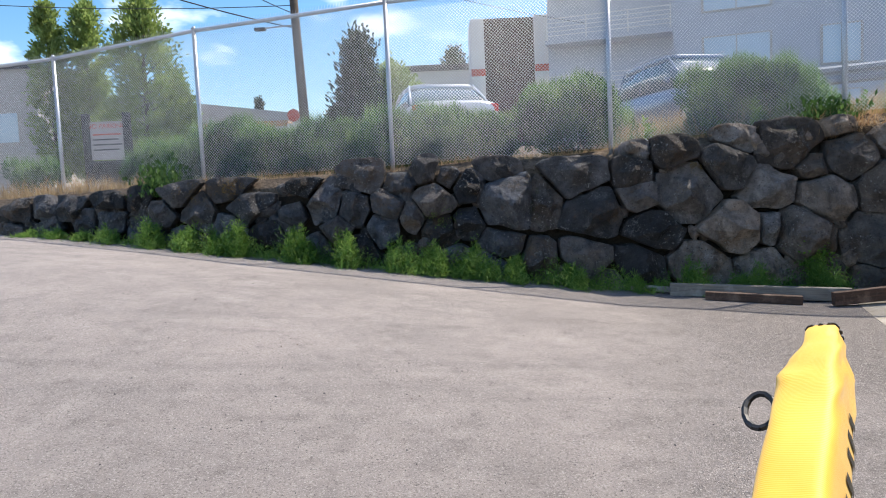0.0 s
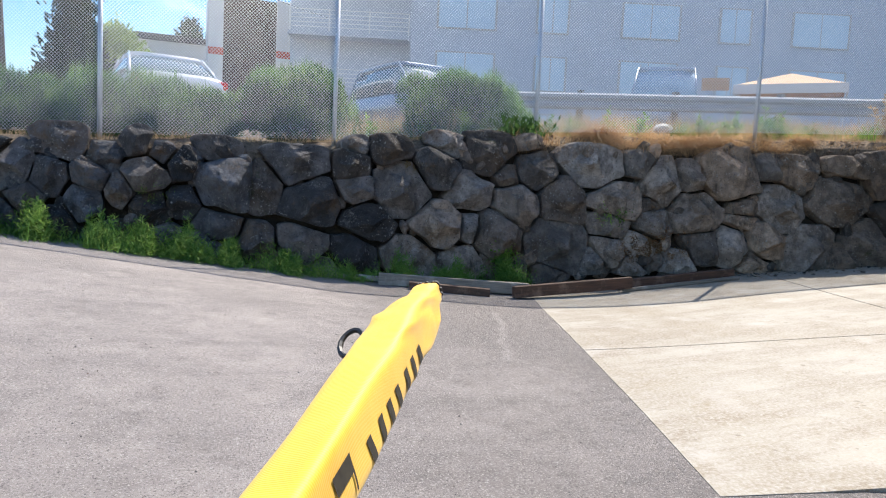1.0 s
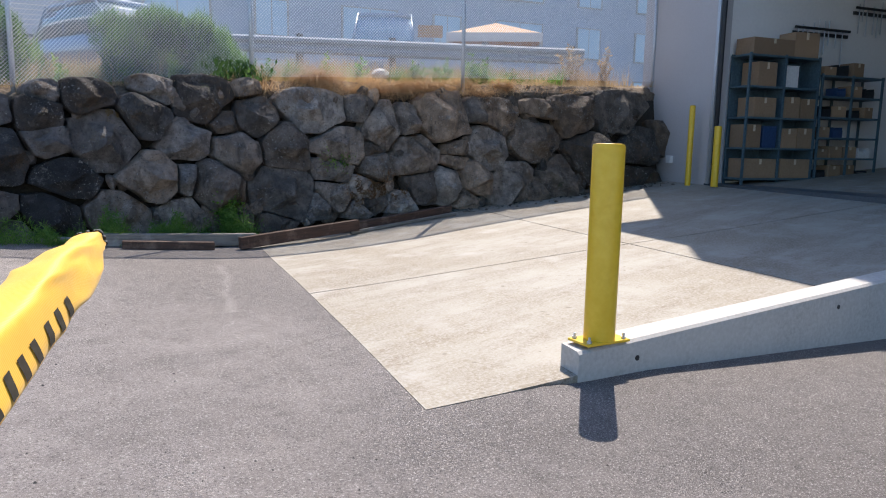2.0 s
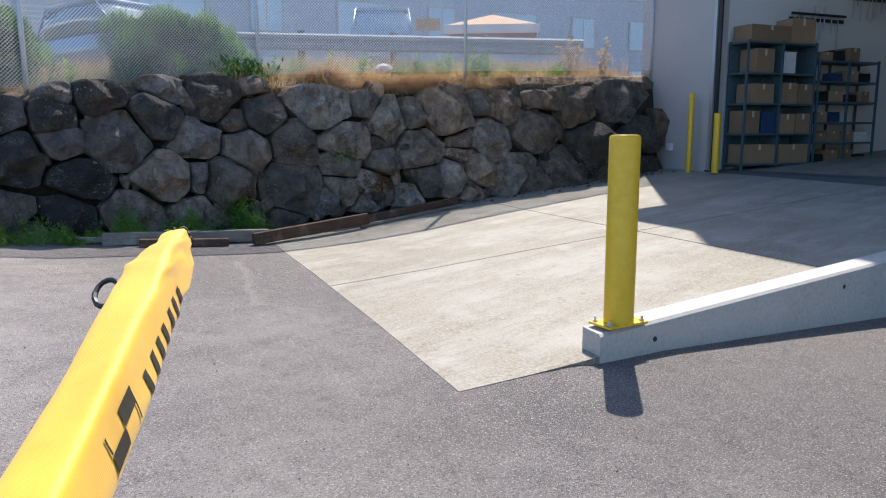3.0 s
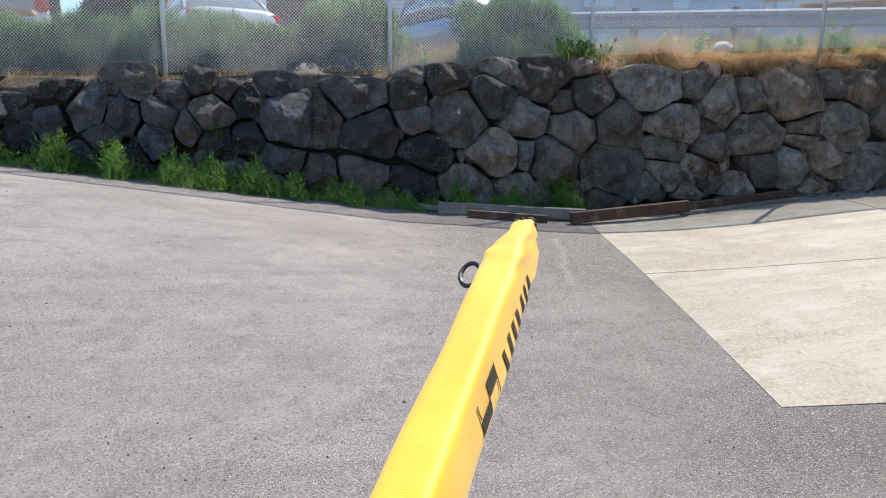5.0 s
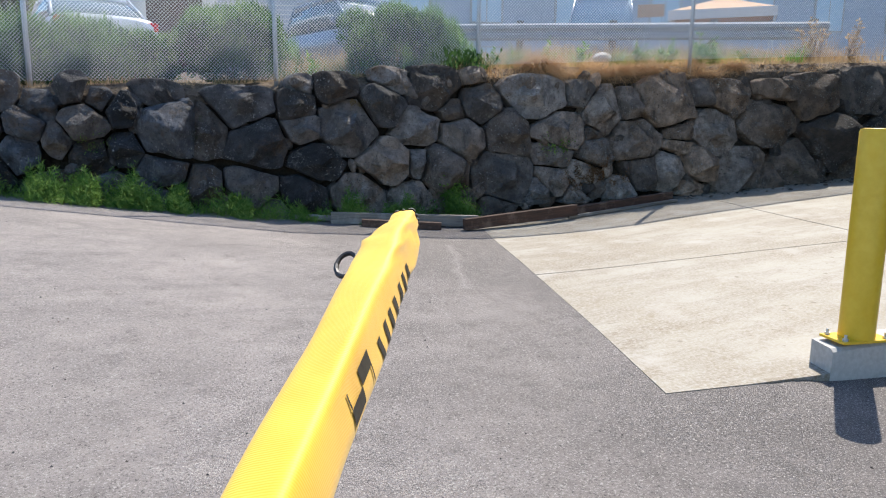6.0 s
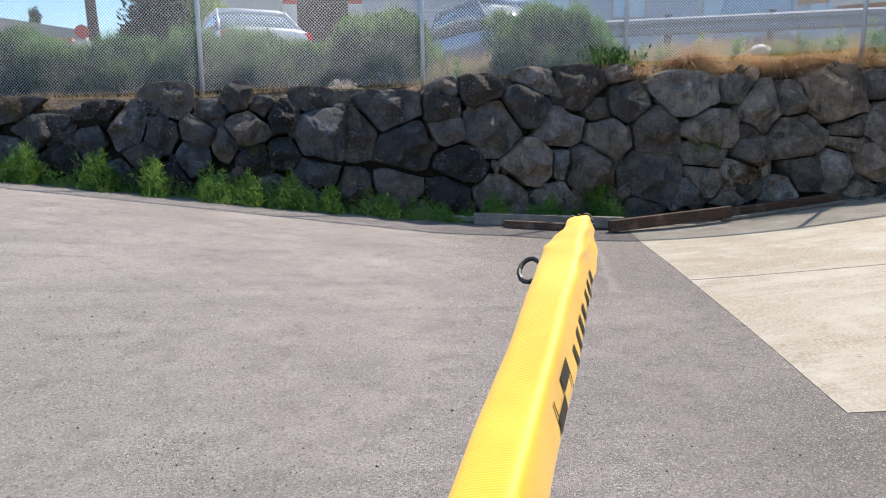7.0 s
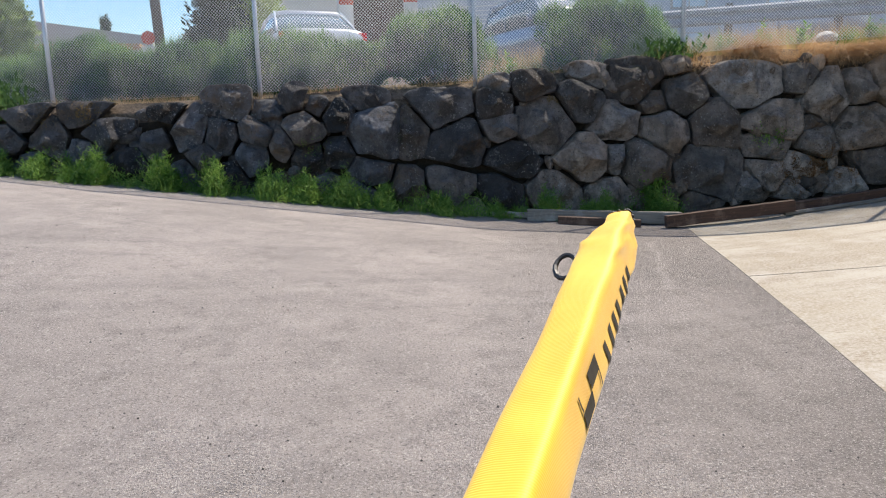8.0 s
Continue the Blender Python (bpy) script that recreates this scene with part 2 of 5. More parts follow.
DARK = surface("dark_metal", (0.03, 0.032, 0.035), (0.02, 0.02, 0.022), None, 4, 40, 0.5, 0.3, bump=0)
def timber_grain(name, base, dark, light):
    """Weathered board: long grain, dark cracks and worn pale edges, each board its own tone."""
    m, n, l, b = shader(name, 0.75)
    co = n.new("ShaderNodeTexCoord")
    mp = n.new("ShaderNodeMapping")
    mp.inputs["Scale"].default_value = (1.6, 26, 26)
    l.new(co.outputs["Object"], mp.inputs["Vector"])
    grain, grain_raw = noise_fac(n, l, mp.outputs[0], 1.6, 0.35, 0.68, 8, 0.65)
    col = mixed(n, l, grain, dark, base)
    worn, _ = noise_fac(n, l, co.outputs["Object"], 5.0, 0.52, 0.74, 8, 0.7)
    col = mixed(n, l, worn, col, light)
    info = n.new("ShaderNodeObjectInfo")
    r = n.new("ShaderNodeMapRange")
    r.inputs["To Min"].default_value, r.inputs["To Max"].default_value = 0.8, 1.2
    l.new(info.outputs["Random"], r.inputs["Value"])
    hsv = n.new("ShaderNodeHueSaturation")
    l.new(r.outputs[0], hsv.inputs["Value"])
    l.new(col, hsv.inputs["Color"])
    l.new(hsv.outputs[0], b.inputs["Base Color"])
    bp = n.new("ShaderNodeBump")
    bp.inputs["Strength"].default_value, bp.inputs["Distance"].default_value = 0.5, 0.006
    l.new(grain_raw, bp.inputs["Height"])
    l.new(bp.outputs[0], b.inputs["Normal"])
    return m


WOOD_GREY = timber_grain("weathered_timber", (0.30, 0.27, 0.23), (0.15, 0.13, 0.11), (0.40, 0.37, 0.33))
WOOD_BROWN = timber_grain("brown_timber", (0.12, 0.058, 0.036), (0.04, 0.024, 0.017), (0.24, 0.155, 0.11))
BARK = surface("bark", (0.10, 0.075, 0.055), (0.06, 0.045, 0.035), None, 6, 40, 0.95, bump=0.5, depth=0.02)
CARD = surface("cardboard", (0.30, 0.19, 0.11), (0.24, 0.15, 0.085), (0.36, 0.24, 0.15), 4, 60, 0.8, bump=0, rand=0.2, world_space=False)
SEALED = surface("sealed_floor", (0.075, 0.08, 0.088), (0.055, 0.06, 0.066), (0.10, 0.105, 0.11), 1.2, 30, 0.55, bump=0.05, depth=0.003)
INNER = surface("inner_wall_paint", (0.80, 0.79, 0.78), (0.76, 0.75, 0.74), (0.81, 0.80, 0.79), 0.8, 20, 0.8, bump=0)
SHELF = surface("shelf_steel", (0.075, 0.125, 0.155), (0.055, 0.095, 0.12), None, 3, 30, 0.5, 0.2, bump=0)
TAPE = surface("packing_tape", (0.55, 0.45, 0.32), (0.5, 0.4, 0.28), None, 6, 60, 0.4, bump=0)
BLUE = surface("blue_plastic", (0.025, 0.06, 0.14), (0.02, 0.045, 0.11), None, 4, 40, 0.45, bump=0)
BUSH = leafy("bush_leaf", (0.016, 0.066, 0.018), (0.11, 0.25, 0.06))
BROAD = leafy("broad_leaf", (0.05, 0.13, 0.03), (0.20, 0.34, 0.09))
WEED = leafy("weed_leaf", (0.12, 0.28, 0.04), (0.48, 0.66, 0.16))
STRAW = leafy("dry_grass", (0.50, 0.32, 0.15), (0.74, 0.58, 0.36), (0.42, 0.31, 0.19), 0.45)
MAT = leafy("orange_dry_grass", (0.46, 0.25, 0.10), (0.88, 0.66, 0.38), (0.54, 0.35, 0.18), 0.45)
RUST = leafy("rusty_growth", (0.20, 0.105, 0.04), (0.36, 0.20, 0.08), (0.14, 0.08, 0.04), 0.1)
MOSS = leafy("ochre_moss", (0.22, 0.13, 0.03), (0.42, 0.28, 0.08), (0.16, 0.12, 0.05), 0.1)
LEAF = leafy("tree_leaf", (0.26, 0.36, 0.10), (0.46, 0.58, 0.21))
NEEDLE = leafy("conifer_leaf", (0.03, 0.05, 0.022), (0.06, 0.085, 0.035))


# ---- builders ----
def lerp(x, xs, ys):
    return float(np.interp(x, xs, ys))


def mesh_of(name, bm, mat, smooth=False):
    me = bpy.data.meshes.new(name)
    bm.normal_update()
    bm.to_mesh(me)
    bm.free()
    me.materials.append(mat)
    if smooth:
        me.shade_smooth()
    return me


def part(name, bm, mat, parent=None, label="", smooth=False):
    ob = new(name, mesh_of(name, bm, mat, smooth))
    ob.parent = parent
    return tagged(ob, label)


def thing(name, place, label, category, group="", kind="", turn=0.0):
    ob = new(name)
    ob.matrix_basis = pose(*place, 0, 0, turn)
    ob.empty_display_size = 0.1
    return tagged(ob, label, category, group, kind)


def box(bm, x0, x1, y0, y1, z0, z1, m=None, bevel=0.0):
    g = bmesh.ops.create_cube(bm, size=1.0, matrix=Matrix.Translation(((x0 + x1) / 2, (y0 + y1) / 2, (z0 + z1) / 2)) @ Matrix.Diagonal((x1 - x0, y1 - y0, z1 - z0, 1)))
    vs = g["verts"]
    if bevel:
        es = list({e for v in vs for e in v.link_edges})
        out = bmesh.ops.bevel(bm, geom=es, offset=bevel, segments=2, affect="EDGES", profile=0.5)
        vs = list({v for f in out["faces"] for v in f.verts} | {v for v in vs if v.is_valid})
    if m is not None:
        bmesh.ops.transform(bm, matrix=m, verts=vs)
    return bm


def boxed(*a, **k):
    return box(bmesh.new(), *a, **k)


def rod(bm, a, b, r0, r1=None, sides=8, caps=True):
    a, b = Vector(a), Vector(b)
    d = b - a
    m = Matrix.Translation((a + b) / 2) @ d.to_track_quat("Z", "Y").to_matrix().to_4x4()
    bmesh.ops.create_cone(bm, cap_ends=caps, segments=sides, radius1=r0, radius2=r0 if r1 is None else r1, depth=d.length, matrix=m)
    return bm


def raw(name, verts, faces, mat, parent=None, label="", smooth=False):
    me = bpy.data.meshes.new(name)
    me.from_pydata([tuple(v) for v in verts], [], faces)
    me.materials.append(mat)
    if smooth:
        me.shade_smooth()
    ob = new(name, me)
    ob.parent = parent
    return tagged(ob, label)


# ---- ground ----
def pad_z(x, y):
    dip = 0.12 * math.exp(-((x - 4.9) ** 2 + (y - 6.9) ** 2) / 4.5)
    dip += 0.035 * math.exp(-((x - 3.2) ** 2 + (y - 1.8) ** 2) / 1.0)
    dip += 0.032 * math.exp(-((x - 3.1) ** 2 + (y - 4.2) ** 2) / 2.4)
    return -0.043 + 0.0509 * x - 0.016 * y - dip + 0.022 * max(0.0, x - 8)


E1, E2 = Vector((0.974, -0.226)), Vector((0.352, 0.936))
TIP = Vector((2.45, 2.05))


def pad_ab(x, y):
    """Place on the pad: along its open edge, and away from it."""
    d = E1.x * E2.y - E1.y * E2.x
    px, py_ = x - TIP.x, y - TIP.y
    return (px * E2.y - py_ * E2.x) / d, (E1.x * py_ - E1.y * px) / d


AX = (-16, -6.4, -5.3, -3.4, -1.85, -0.46, 0.83, 2.04, 3.3, 4.3, 8)
AZ = (1.35, 0.97, 0.90, 0.71, 0.53, 0.36, 0.20, 0.06, -0.01, -0.04, -0.05)


def asphalt_z(x, y):
    far = lerp(x, AX, AZ)
    near = 0.02 - 0.045 * min(max(0.0, x - 3.8), 12)
    w = min(max((y - 1.0) / 6.5, 0), 1)
    w = w * w * (3 - 2 * w)
    z = near + (far - near) * w
    # meets the pad's left edge flush
    a, b = pad_ab(x, y)
    if -0.5 < b < 8 and a > -1.6:
        k = min(1, 1 + a / 1.6) if a < 0 else 1
        flush = pad_z(x, y) - 0.003 - (0.12 if a > 0.75 and b > 0.75 else 0)
        if b >= 0 and not (a > 0.8 and b < 0.45):
            z += (flush - z) * k * k
        elif b < 0 and a < 0.95:
            z += (flush - z) * k * k * (1 + 2 * b) * (1 if a < 0 else 1 - a / 0.95)
    return z


WX = (-16, -7, -3.2, -0.5, 2.3, 5.1, 8.4, 10.6, 13.3)
WY = (13.6, 11.0, 9.65, 9.1, 8.75, 8.25, 7.5, 7.1, 6.95)
WB = (1.3, 0.98, 0.70, 0.38, 0.05, 0.0, 0.26, 0.42, 0.55)
WT = (1.5, 1.5, 1.56, 1.62, 1.74, 2.02, 2.14, 2.24, 2.38)


def wall_y(x, z):
    return lerp(x, WX, WY) + 0.16 * (z - lerp(x, WX, WB))


def sheet(name, xs, ys, f, mat, label, category):
    v = [(x, y, f(x, y)) for y in ys for x in xs]
    w = len(xs)
    q = [(j * w + i, j * w + i + 1, (j + 1) * w + i + 1, (j + 1) * w + i) for j in range(len(ys) - 1) for i in range(w - 1)]
    return tagged(raw(name, v, q, mat, None, "", True), label, category, "", "structure")


XS = [-400, -150, -60, -30] + [-16 + 0.5 * i for i in range(32)] + [0.2 * i for i in range(50)] + [10 + 0.5 * i for i in range(20)] + [22, 30, 60, 150, 400]
YS = [-400, -150, -60, -25, -10, -5, -3, -2, -1] + [0.2 * i for i in range(50)] + [10, 10.5, 11, 12, 13, 14]


def lower(x, y):
    return asphalt_z(max(-20, min(x, 20)), y)


def lower_y(x, k):
    return min(k, wall_y(max(-16, min(13.3, x)), 0.5) + 0.35) if k > 6 else k


v = []
for k in YS:
    for x in XS:
        y = lower_y(x, k)
        v.append((x, y, lower(x, y)))
w = len(XS)
tagged(raw("ground", v, [(j * w + i, j * w + i + 1, (j + 1) * w + i + 1, (j + 1) * w + i) for j in range(len(YS) - 1) for i in range(w - 1)], ASPHALT, None, "", True),
       "worn grey asphalt yard sloping gently to the wall", "asphalt", "", "structure")


def upper_z(x, y):
    x_ = max(-16, min(13.3, x))
    bank = lerp(x_, WX, WT) + 0.05 + 0.02 * math.sin(x * 3.1) * math.cos(y * 2.7)
    k = min(max((y - wall_y(x_, 1.5) - 1.2) / 3.0, 0), 1)
    return bank + (max(bank, lerp(x, (-16, -6, 0, 5, 12), (1.7, 1.85, 2.0, 2.3, 2.7))) - bank) * k


UX = [-400, -150, -60, -30] + [-16 + 0.4 * i for i in range(73)] + [13.3, 20, 40, 90, 200, 400]
UK = [0.33, 0.2, 0.25, 0.32, 0.45, 0.8, 1.2, 1.7, 2.5, 4, 8, 20, 60, 150, 500]
v = []
for k in UK:
    for x in UX:
        x_ = max(-16, min(13.3, x))
        y = wall_y(x_, lerp(x_, WX, WT)) + k
        v.append((x, y, upper_z(x, y) - (0.8 if k == 0.33 else 0.30 * max(0, 0.45 - k) / 0.49) + 0.06 * noise.noise((x * 1.7, y * 1.7, 3))))
w = len(UX)
tagged(raw("upper_ground", v, [(j * w + i, j * w + i + 1, (j + 1) * w + i + 1, (j + 1) * w + i) for j in range(len(UK) - 1) for i in range(w - 1)], BANK, None, "", True),
       "dry earth bank above the boulder wall", "ground", "", "structure")


# ---- concrete pad and kerb ----
def pad_at(a, b, dz=0.0):
    p = TIP + E1 * a + E2 * b
    return (p.x, p.y, pad_z(p.x, p.y) + dz)


pad = thing("concrete_pad", (0, 0, 0), "pale stained concrete apron with saw-cut joints", "concrete pad", "", "structure")


def slab(a0, a1, b0, b1):
    bm = bmesh.new()
    g = 0.009
    a0, a1, b0, b1 = a0 + g * (a0 > 0), a1 - g, b0 + g * (b0 > 0), b1 - g
    n = 8
    g = [[bm.verts.new(pad_at(a0 + (a1 - a0) * i / n, b0 + (b1 - b0) * j / n)) for i in range(n + 1)] for j in range(n + 1)]
    for j in range(n):
        for i in range(n):
            bm.faces.new((g[j][i], g[j][i + 1], g[j + 1][i + 1], g[j + 1][i]))
    rim = [g[0][i] for i in range(n)] + [g[j][n] for j in range(n)] + [g[n][n - i] for i in range(n)] + [g[n - j][0] for j in range(n)]
    low = [bm.verts.new(v.co - Vector((0, 0, 0.16))) for v in rim]
    for i in range(len(rim)):
        k = (i + 1) % len(rim)
        bm.faces.new((low[i], low[k], rim[k], rim[i]))
    return bm


A_CUT, B_CUT = (0.0, 3.47, 10.2, 22.0), (0.0, 2.75, 7.2)
for i in range(3):
    for j in range(2):
        part("slab", slab(A_CUT[i], A_CUT[i + 1], B_CUT[j], B_CUT[j + 1]), CONCRETE, pad)

# ---- kerb, bollards ----
def kerb_run():
    """A kerb whose top climbs along the pad's open edge."""
    bm = bmesh.new()
    rows = []
    for a in [0.89, 1.0] + [1.5 + 0.5 * i for i in range(32)]:
        p = TIP + E1 * a
        q = p + E2 * 0.17
        z = 0.185 + 0.062 * (a - 0.93)
        z = min(z, 0.75)
        bot = min(asphalt_z(p.x, p.y), pad_z(p.x, p.y)) - 0.12
        rows.append([bm.verts.new(c) for c in ((p.x, p.y - 0.004, bot), (p.x, p.y - 0.004, z - 0.015), (p.x + E2.x * 0.015, p.y + E2.y * 0.015, z), (q.x, q.y, z + 0.004), (q.x, q.y, bot))])
    for r, s in zip(rows, rows[1:]):
        for i in range(4):
            bm.faces.new((r[i], s[i], s[i + 1], r[i + 1]))
    bm.faces.new(rows[0])
    return bm


kerb = tagged(part("kerb", kerb_run(), KERB), "grey cast concrete kerb rising along the pad edge", "kerb", "", "structure")


# form-tie holes: no recess, the shade inside is a dark disc
for a, z in ((1.30, 0.10), (3.1, 0.21), (4.2, 0.26), (5.0, 0.30)):
    p = TIP + E1 * a
    bm = bmesh.new()
    rod(bm, (p.x, p.y - 0.007, z), (p.x + 0.002, p.y + 0.01, z), 0.016, 0.016, 10)
    part("tie_hole_disc", bm, DARK, kerb, "dark disc for the shade in a form-tie hole")


def bollard(name, place, r, h, label, plate=True, turn=0.0):
    t = thing(name, place, label, "bollard", "", "", turn)
    bm = bmesh.new()
    rod(bm, (0, 0, 0.012), (0, 0, h - 0.012), r, r, 32, False)
    rod(bm, (0, 0, h - 0.012), (0, 0, h), r, r * 0.93, 32, False)
    rod(bm, (0, 0, h), (0, 0, h + 0.004), r * 0.93, r * 0.7, 32)
    bmesh.ops.remove_doubles(bm, verts=bm.verts, dist=0.001)
    post = part("post", bm, YELLOW, t, "", True)
    if plate:
        part("base_plate", boxed(-0.145, 0.145, -0.085, 0.085, 0, 0.014, None, 0.003), YELLOW, t)
        for sx in (-0.118, 0.118):
            for sy in (-0.06, 0.06):
                b = bmesh.new()
                rod(b, (sx, sy, 0.014), (sx, sy, 0.026), 0.014, 0.014, 6)
                rod(b, (sx, sy, 0.026), (sx, sy, 0.045), 0.007, 0.007, 8)
                part("anchor_bolt", b, GALV, t, "galvanised nut and threaded stud")
    return t


KT = math.degrees(math.atan2(E1.y, E1.x))
bollard("bollard", (3.52, 1.87, 0.205), 0.084, 1.045, "bright yellow steel bollard bolted to the kerb", True, KT)

# ---- warehouse ----
JAMB = Vector((12.4, 5.95))
F2 = Vector((0.36, 0.933))
F1 = Vector((0.933, -0.36))


def wh(a, b, z):
    """A place by the distance along the front (b) and into the house (a)."""
    p = JAMB + F1 * a + F2 * b
    return (p.x, p.y, z)


def wh_box(a0, a1, b0, b1, z0, z1):
    bm = bmesh.new()
    c = [bm.verts.new(wh(a, b, z)) for z in (z0, z1) for a, b in ((a0, b0), (a1, b0), (a1, b1), (a0, b1))]
    for f in ((3, 2, 1, 0), (4, 5, 6, 7), (0, 1, 5, 4), (1, 2, 6, 5), (2, 3, 7, 6), (3, 0, 4, 7)):
        bm.faces.new([c[i] for i in f])
    return bm


FLOOR = 0.62
house = thing("warehouse", (0, 0, 0), "pale grey rendered warehouse with an open loading door", "warehouse")
part("wall", wh_box(0, 0.3, 0, 2.03, -0.3, 7.93), PAINT_GREY, house)
part("side_wall", wh_box(0.3, 12, 1.73, 2.03, -0.3, 7.93), PAINT_GREY, house)
part("lintel", wh_box(0, 0.3, -8.5, 0, 5.2, 7.93), PAINT_GREY, house)
part("wall", wh_box(0, 0.3, -16, -8.5, -0.6, 7.93), PAINT_GREY, house)
part("eaves", wh_box(-1.03, 12.3, 0.3, 1.73, 7.93, 8.46), PAINT_GREY, house)
part("roof", wh_box(-1.03, 12.3, -16.3, 0.3, 7.93, 9.60), PAINT_GREY, house)
part("eaves", wh_box(0, 12.3, 1.73, 2.03, 7.93, 8.46), PAINT_GREY, house)
part("inner_wall", wh_box(0.3, 12, 0.05, 0.2, 0.3, 7.93), INNER, house, "off-white painted inner wall")
part("rear_wall", wh_box(12, 12.3, -16, 2.03, 0, 7.93), PAINT_GREY, house)
part("side_wall", wh_box(0.3, 12, -16.3, -16, 0, 7.93), PAINT_GREY, house)
part("floor_slab", wh_box(-0.02, 12, -16, 0.05, 0.1, FLOOR), SEALED, house)
part("door_track", wh_box(-0.05, 0.0, -0.10, -0.03, FLOOR, 5.2), GALV, house, "galvanised door track")
part("door_seal", wh_box(-0.03, 0.0, -0.20, -0.11, FLOOR, 5.2), DARK, house, "black rubber door seal")
part("skirting", wh_box(3.7, 12, 0.02, 0.046, FLOOR, FLOOR + 0.1), KERB, house)

# guard posts beside the door
bollard("guard_post", wh(-0.25, 0.2, 0.56), 0.05, 1.42, "tall slim yellow pipe guard beside the loading door", False)
bollard("bollard", wh(-0.25, -0.47, 0.58), 0.06, 1.03, "short yellow bollard at the loading door jamb", False)

# electrical box on the wall
eb = thing("outlet_box", wh(-0.045, 1.0, 0.95), "small white weatherproof outlet box on the warehouse wall", "outlet box", "", "", math.degrees(math.atan2(F1.y, F1.x)))
part("cover", boxed(-0.04, 0.04, -0.06, 0.06, 0, 0.14, None, 0.008), WHITE, eb)


def frame_turn():
    return math.degrees(math.atan2(F1.y, F1.x))


def shelving(a, width, levels, height, label):
    """A bolted steel shelving unit: x along the inner wall, y towards the wall."""
    t = thing("shelving_unit", wh(a, -0.46, FLOOR), label, "shelving", "warehouse shelving", "", frame_turn())
    for x in (0.02, width / 2, width - 0.02):
        for y in (0.02, 0.44):
            part("upright", boxed(x - 0.02, x + 0.02, y - 0.015, y + 0.015, 0, height), SHELF, t)
    if levels == 5:
        part("back_panel", boxed(0.04, width - 0.04, 0.446, 0.452, 0.05, height), SHELF, t)
        for x in (width / 2, width - 0.02):
            part("side_panel", boxed(x - 0.003, x + 0.003, 0.036, 0.424, 0.05, height - 0.04), SHELF, t)
    for i in range(levels):
        z = 0.12 + (height - 0.14) * i / (levels - 1)
        part("shelf", boxed(0, width, 0, 0.46, z - 0.035, z, None, 0.004), SHELF, t)
    return t


def carton(a, b, z, w_, d_, h_, turn, label="brown cardboard carton on a steel shelf"):
    t = thing("carton", wh(a, b, z), label, "cardboard box", "cartons", "", frame_turn() + turn)
    part("body", boxed(-w_ / 2, w_ / 2, -d_ / 2, d_ / 2, 0, h_, None, 0.006), CARD, t)
    for s in (-1, 1):
        part("flap", boxed(-w_ / 2 + 0.004, w_ / 2 - 0.004, s * d_ / 4 - d_ / 4 + 0.003, s * d_ / 4 + d_ / 4 - 0.003, h_, h_ + 0.005), CARD, t)
    part("tape", boxed(-0.025, 0.025, -d_ / 2 - 0.003, -d_ / 2 + 0.001, h_ * 0.72, h_), TAPE, t, "pale packing tape")
    return t


shelving(0.34, 1.62, 5, 2.25, "blue-grey steel shelving loaded with cartons")
shelving(2.02, 1.55, 6, 1.98, "dark steel shelving crammed with boxes and tools")
rs = random.Random(11)
LEVEL = [FLOOR + 0.12 + (2.25 - 0.14) * i / 4 for i in range(5)]
for level, a, w_, h_ in ((0, 0.76, 0.72, 0.33), (0, 1.56, 0.70, 0.33), (1, 0.55, 0.33, 0.39), (1, 1.37, 0.35, 0.34), (1, 1.74, 0.34, 0.35),
                         (2, 0.76, 0.50, 0.33), (2, 1.38, 0.35, 0.36), (2, 1.75, 0.34, 0.34), (3, 0.76, 0.42, 0.40)):
    carton(a, -0.25, LEVEL[level], w_, 0.38, h_, rs.uniform(-4, 4))
carton(0.86, -0.24, LEVEL[4], 0.95, 0.40, 0.27, 2, "long brown carton lying on top of the shelving")
carton(1.62, -0.24, LEVEL[4], 0.52, 0.40, 0.42, -5, "large open cardboard carton on top of the shelving")
for level, a, m_, label in ((3, 1.34, WHITE, "white carton on a steel shelf"), (1, 0.94, BLUE, "blue plastic crate on a steel shelf")):
    t = thing("crate", wh(a, -0.25, LEVEL[level]), label, "crate", "", "", frame_turn())
    part("body", boxed(-0.15, 0.15, -0.17, 0.17, 0, 0.36, None, 0.008), m_, t)
    part("lid", boxed(-0.155, 0.155, -0.175, 0.175, 0.36, 0.375, None, 0.004), m_, t)
for i in range(6):
    z = FLOOR + 0.12 + (1.98 - 0.14) * i / 5
    for a in (2.25, 2.58, 2.95, 3.3):
        k = rs.random()
        if k < 0.15:
            continue
        if k < 0.55:
            carton(a, -0.25, z, rs.uniform(0.24, 0.32), 0.3, rs.uniform(0.15, 0.26), rs.uniform(-8, 8))
        else:
            t = thing("storage_bin", wh(a, -0.27, z), "plastic parts bin on a steel shelf", "bin", "parts bins", "", frame_turn())
            w_, h_ = rs.uniform(0.1, 0.14), rs.uniform(0.12, 0.2)
            m_ = rs.choice((DARK, DARK, WHITE, BLUE))
            bm = boxed(-w_, w_, -0.13, 0.13, 0, 0.015)
            box(bm, -w_, w_, -0.13, -0.12, 0.015, h_ * 0.7)
            box(bm, -w_, w_, 0.12, 0.13, 0.015, h_)
            box(bm, -w_, -w_ + 0.01, -0.12, 0.12, 0.015, h_)
            box(bm, w_ - 0.01, w_, -0.12, 0.12, 0.015, h_)
            part("tub", bm, m_, t)

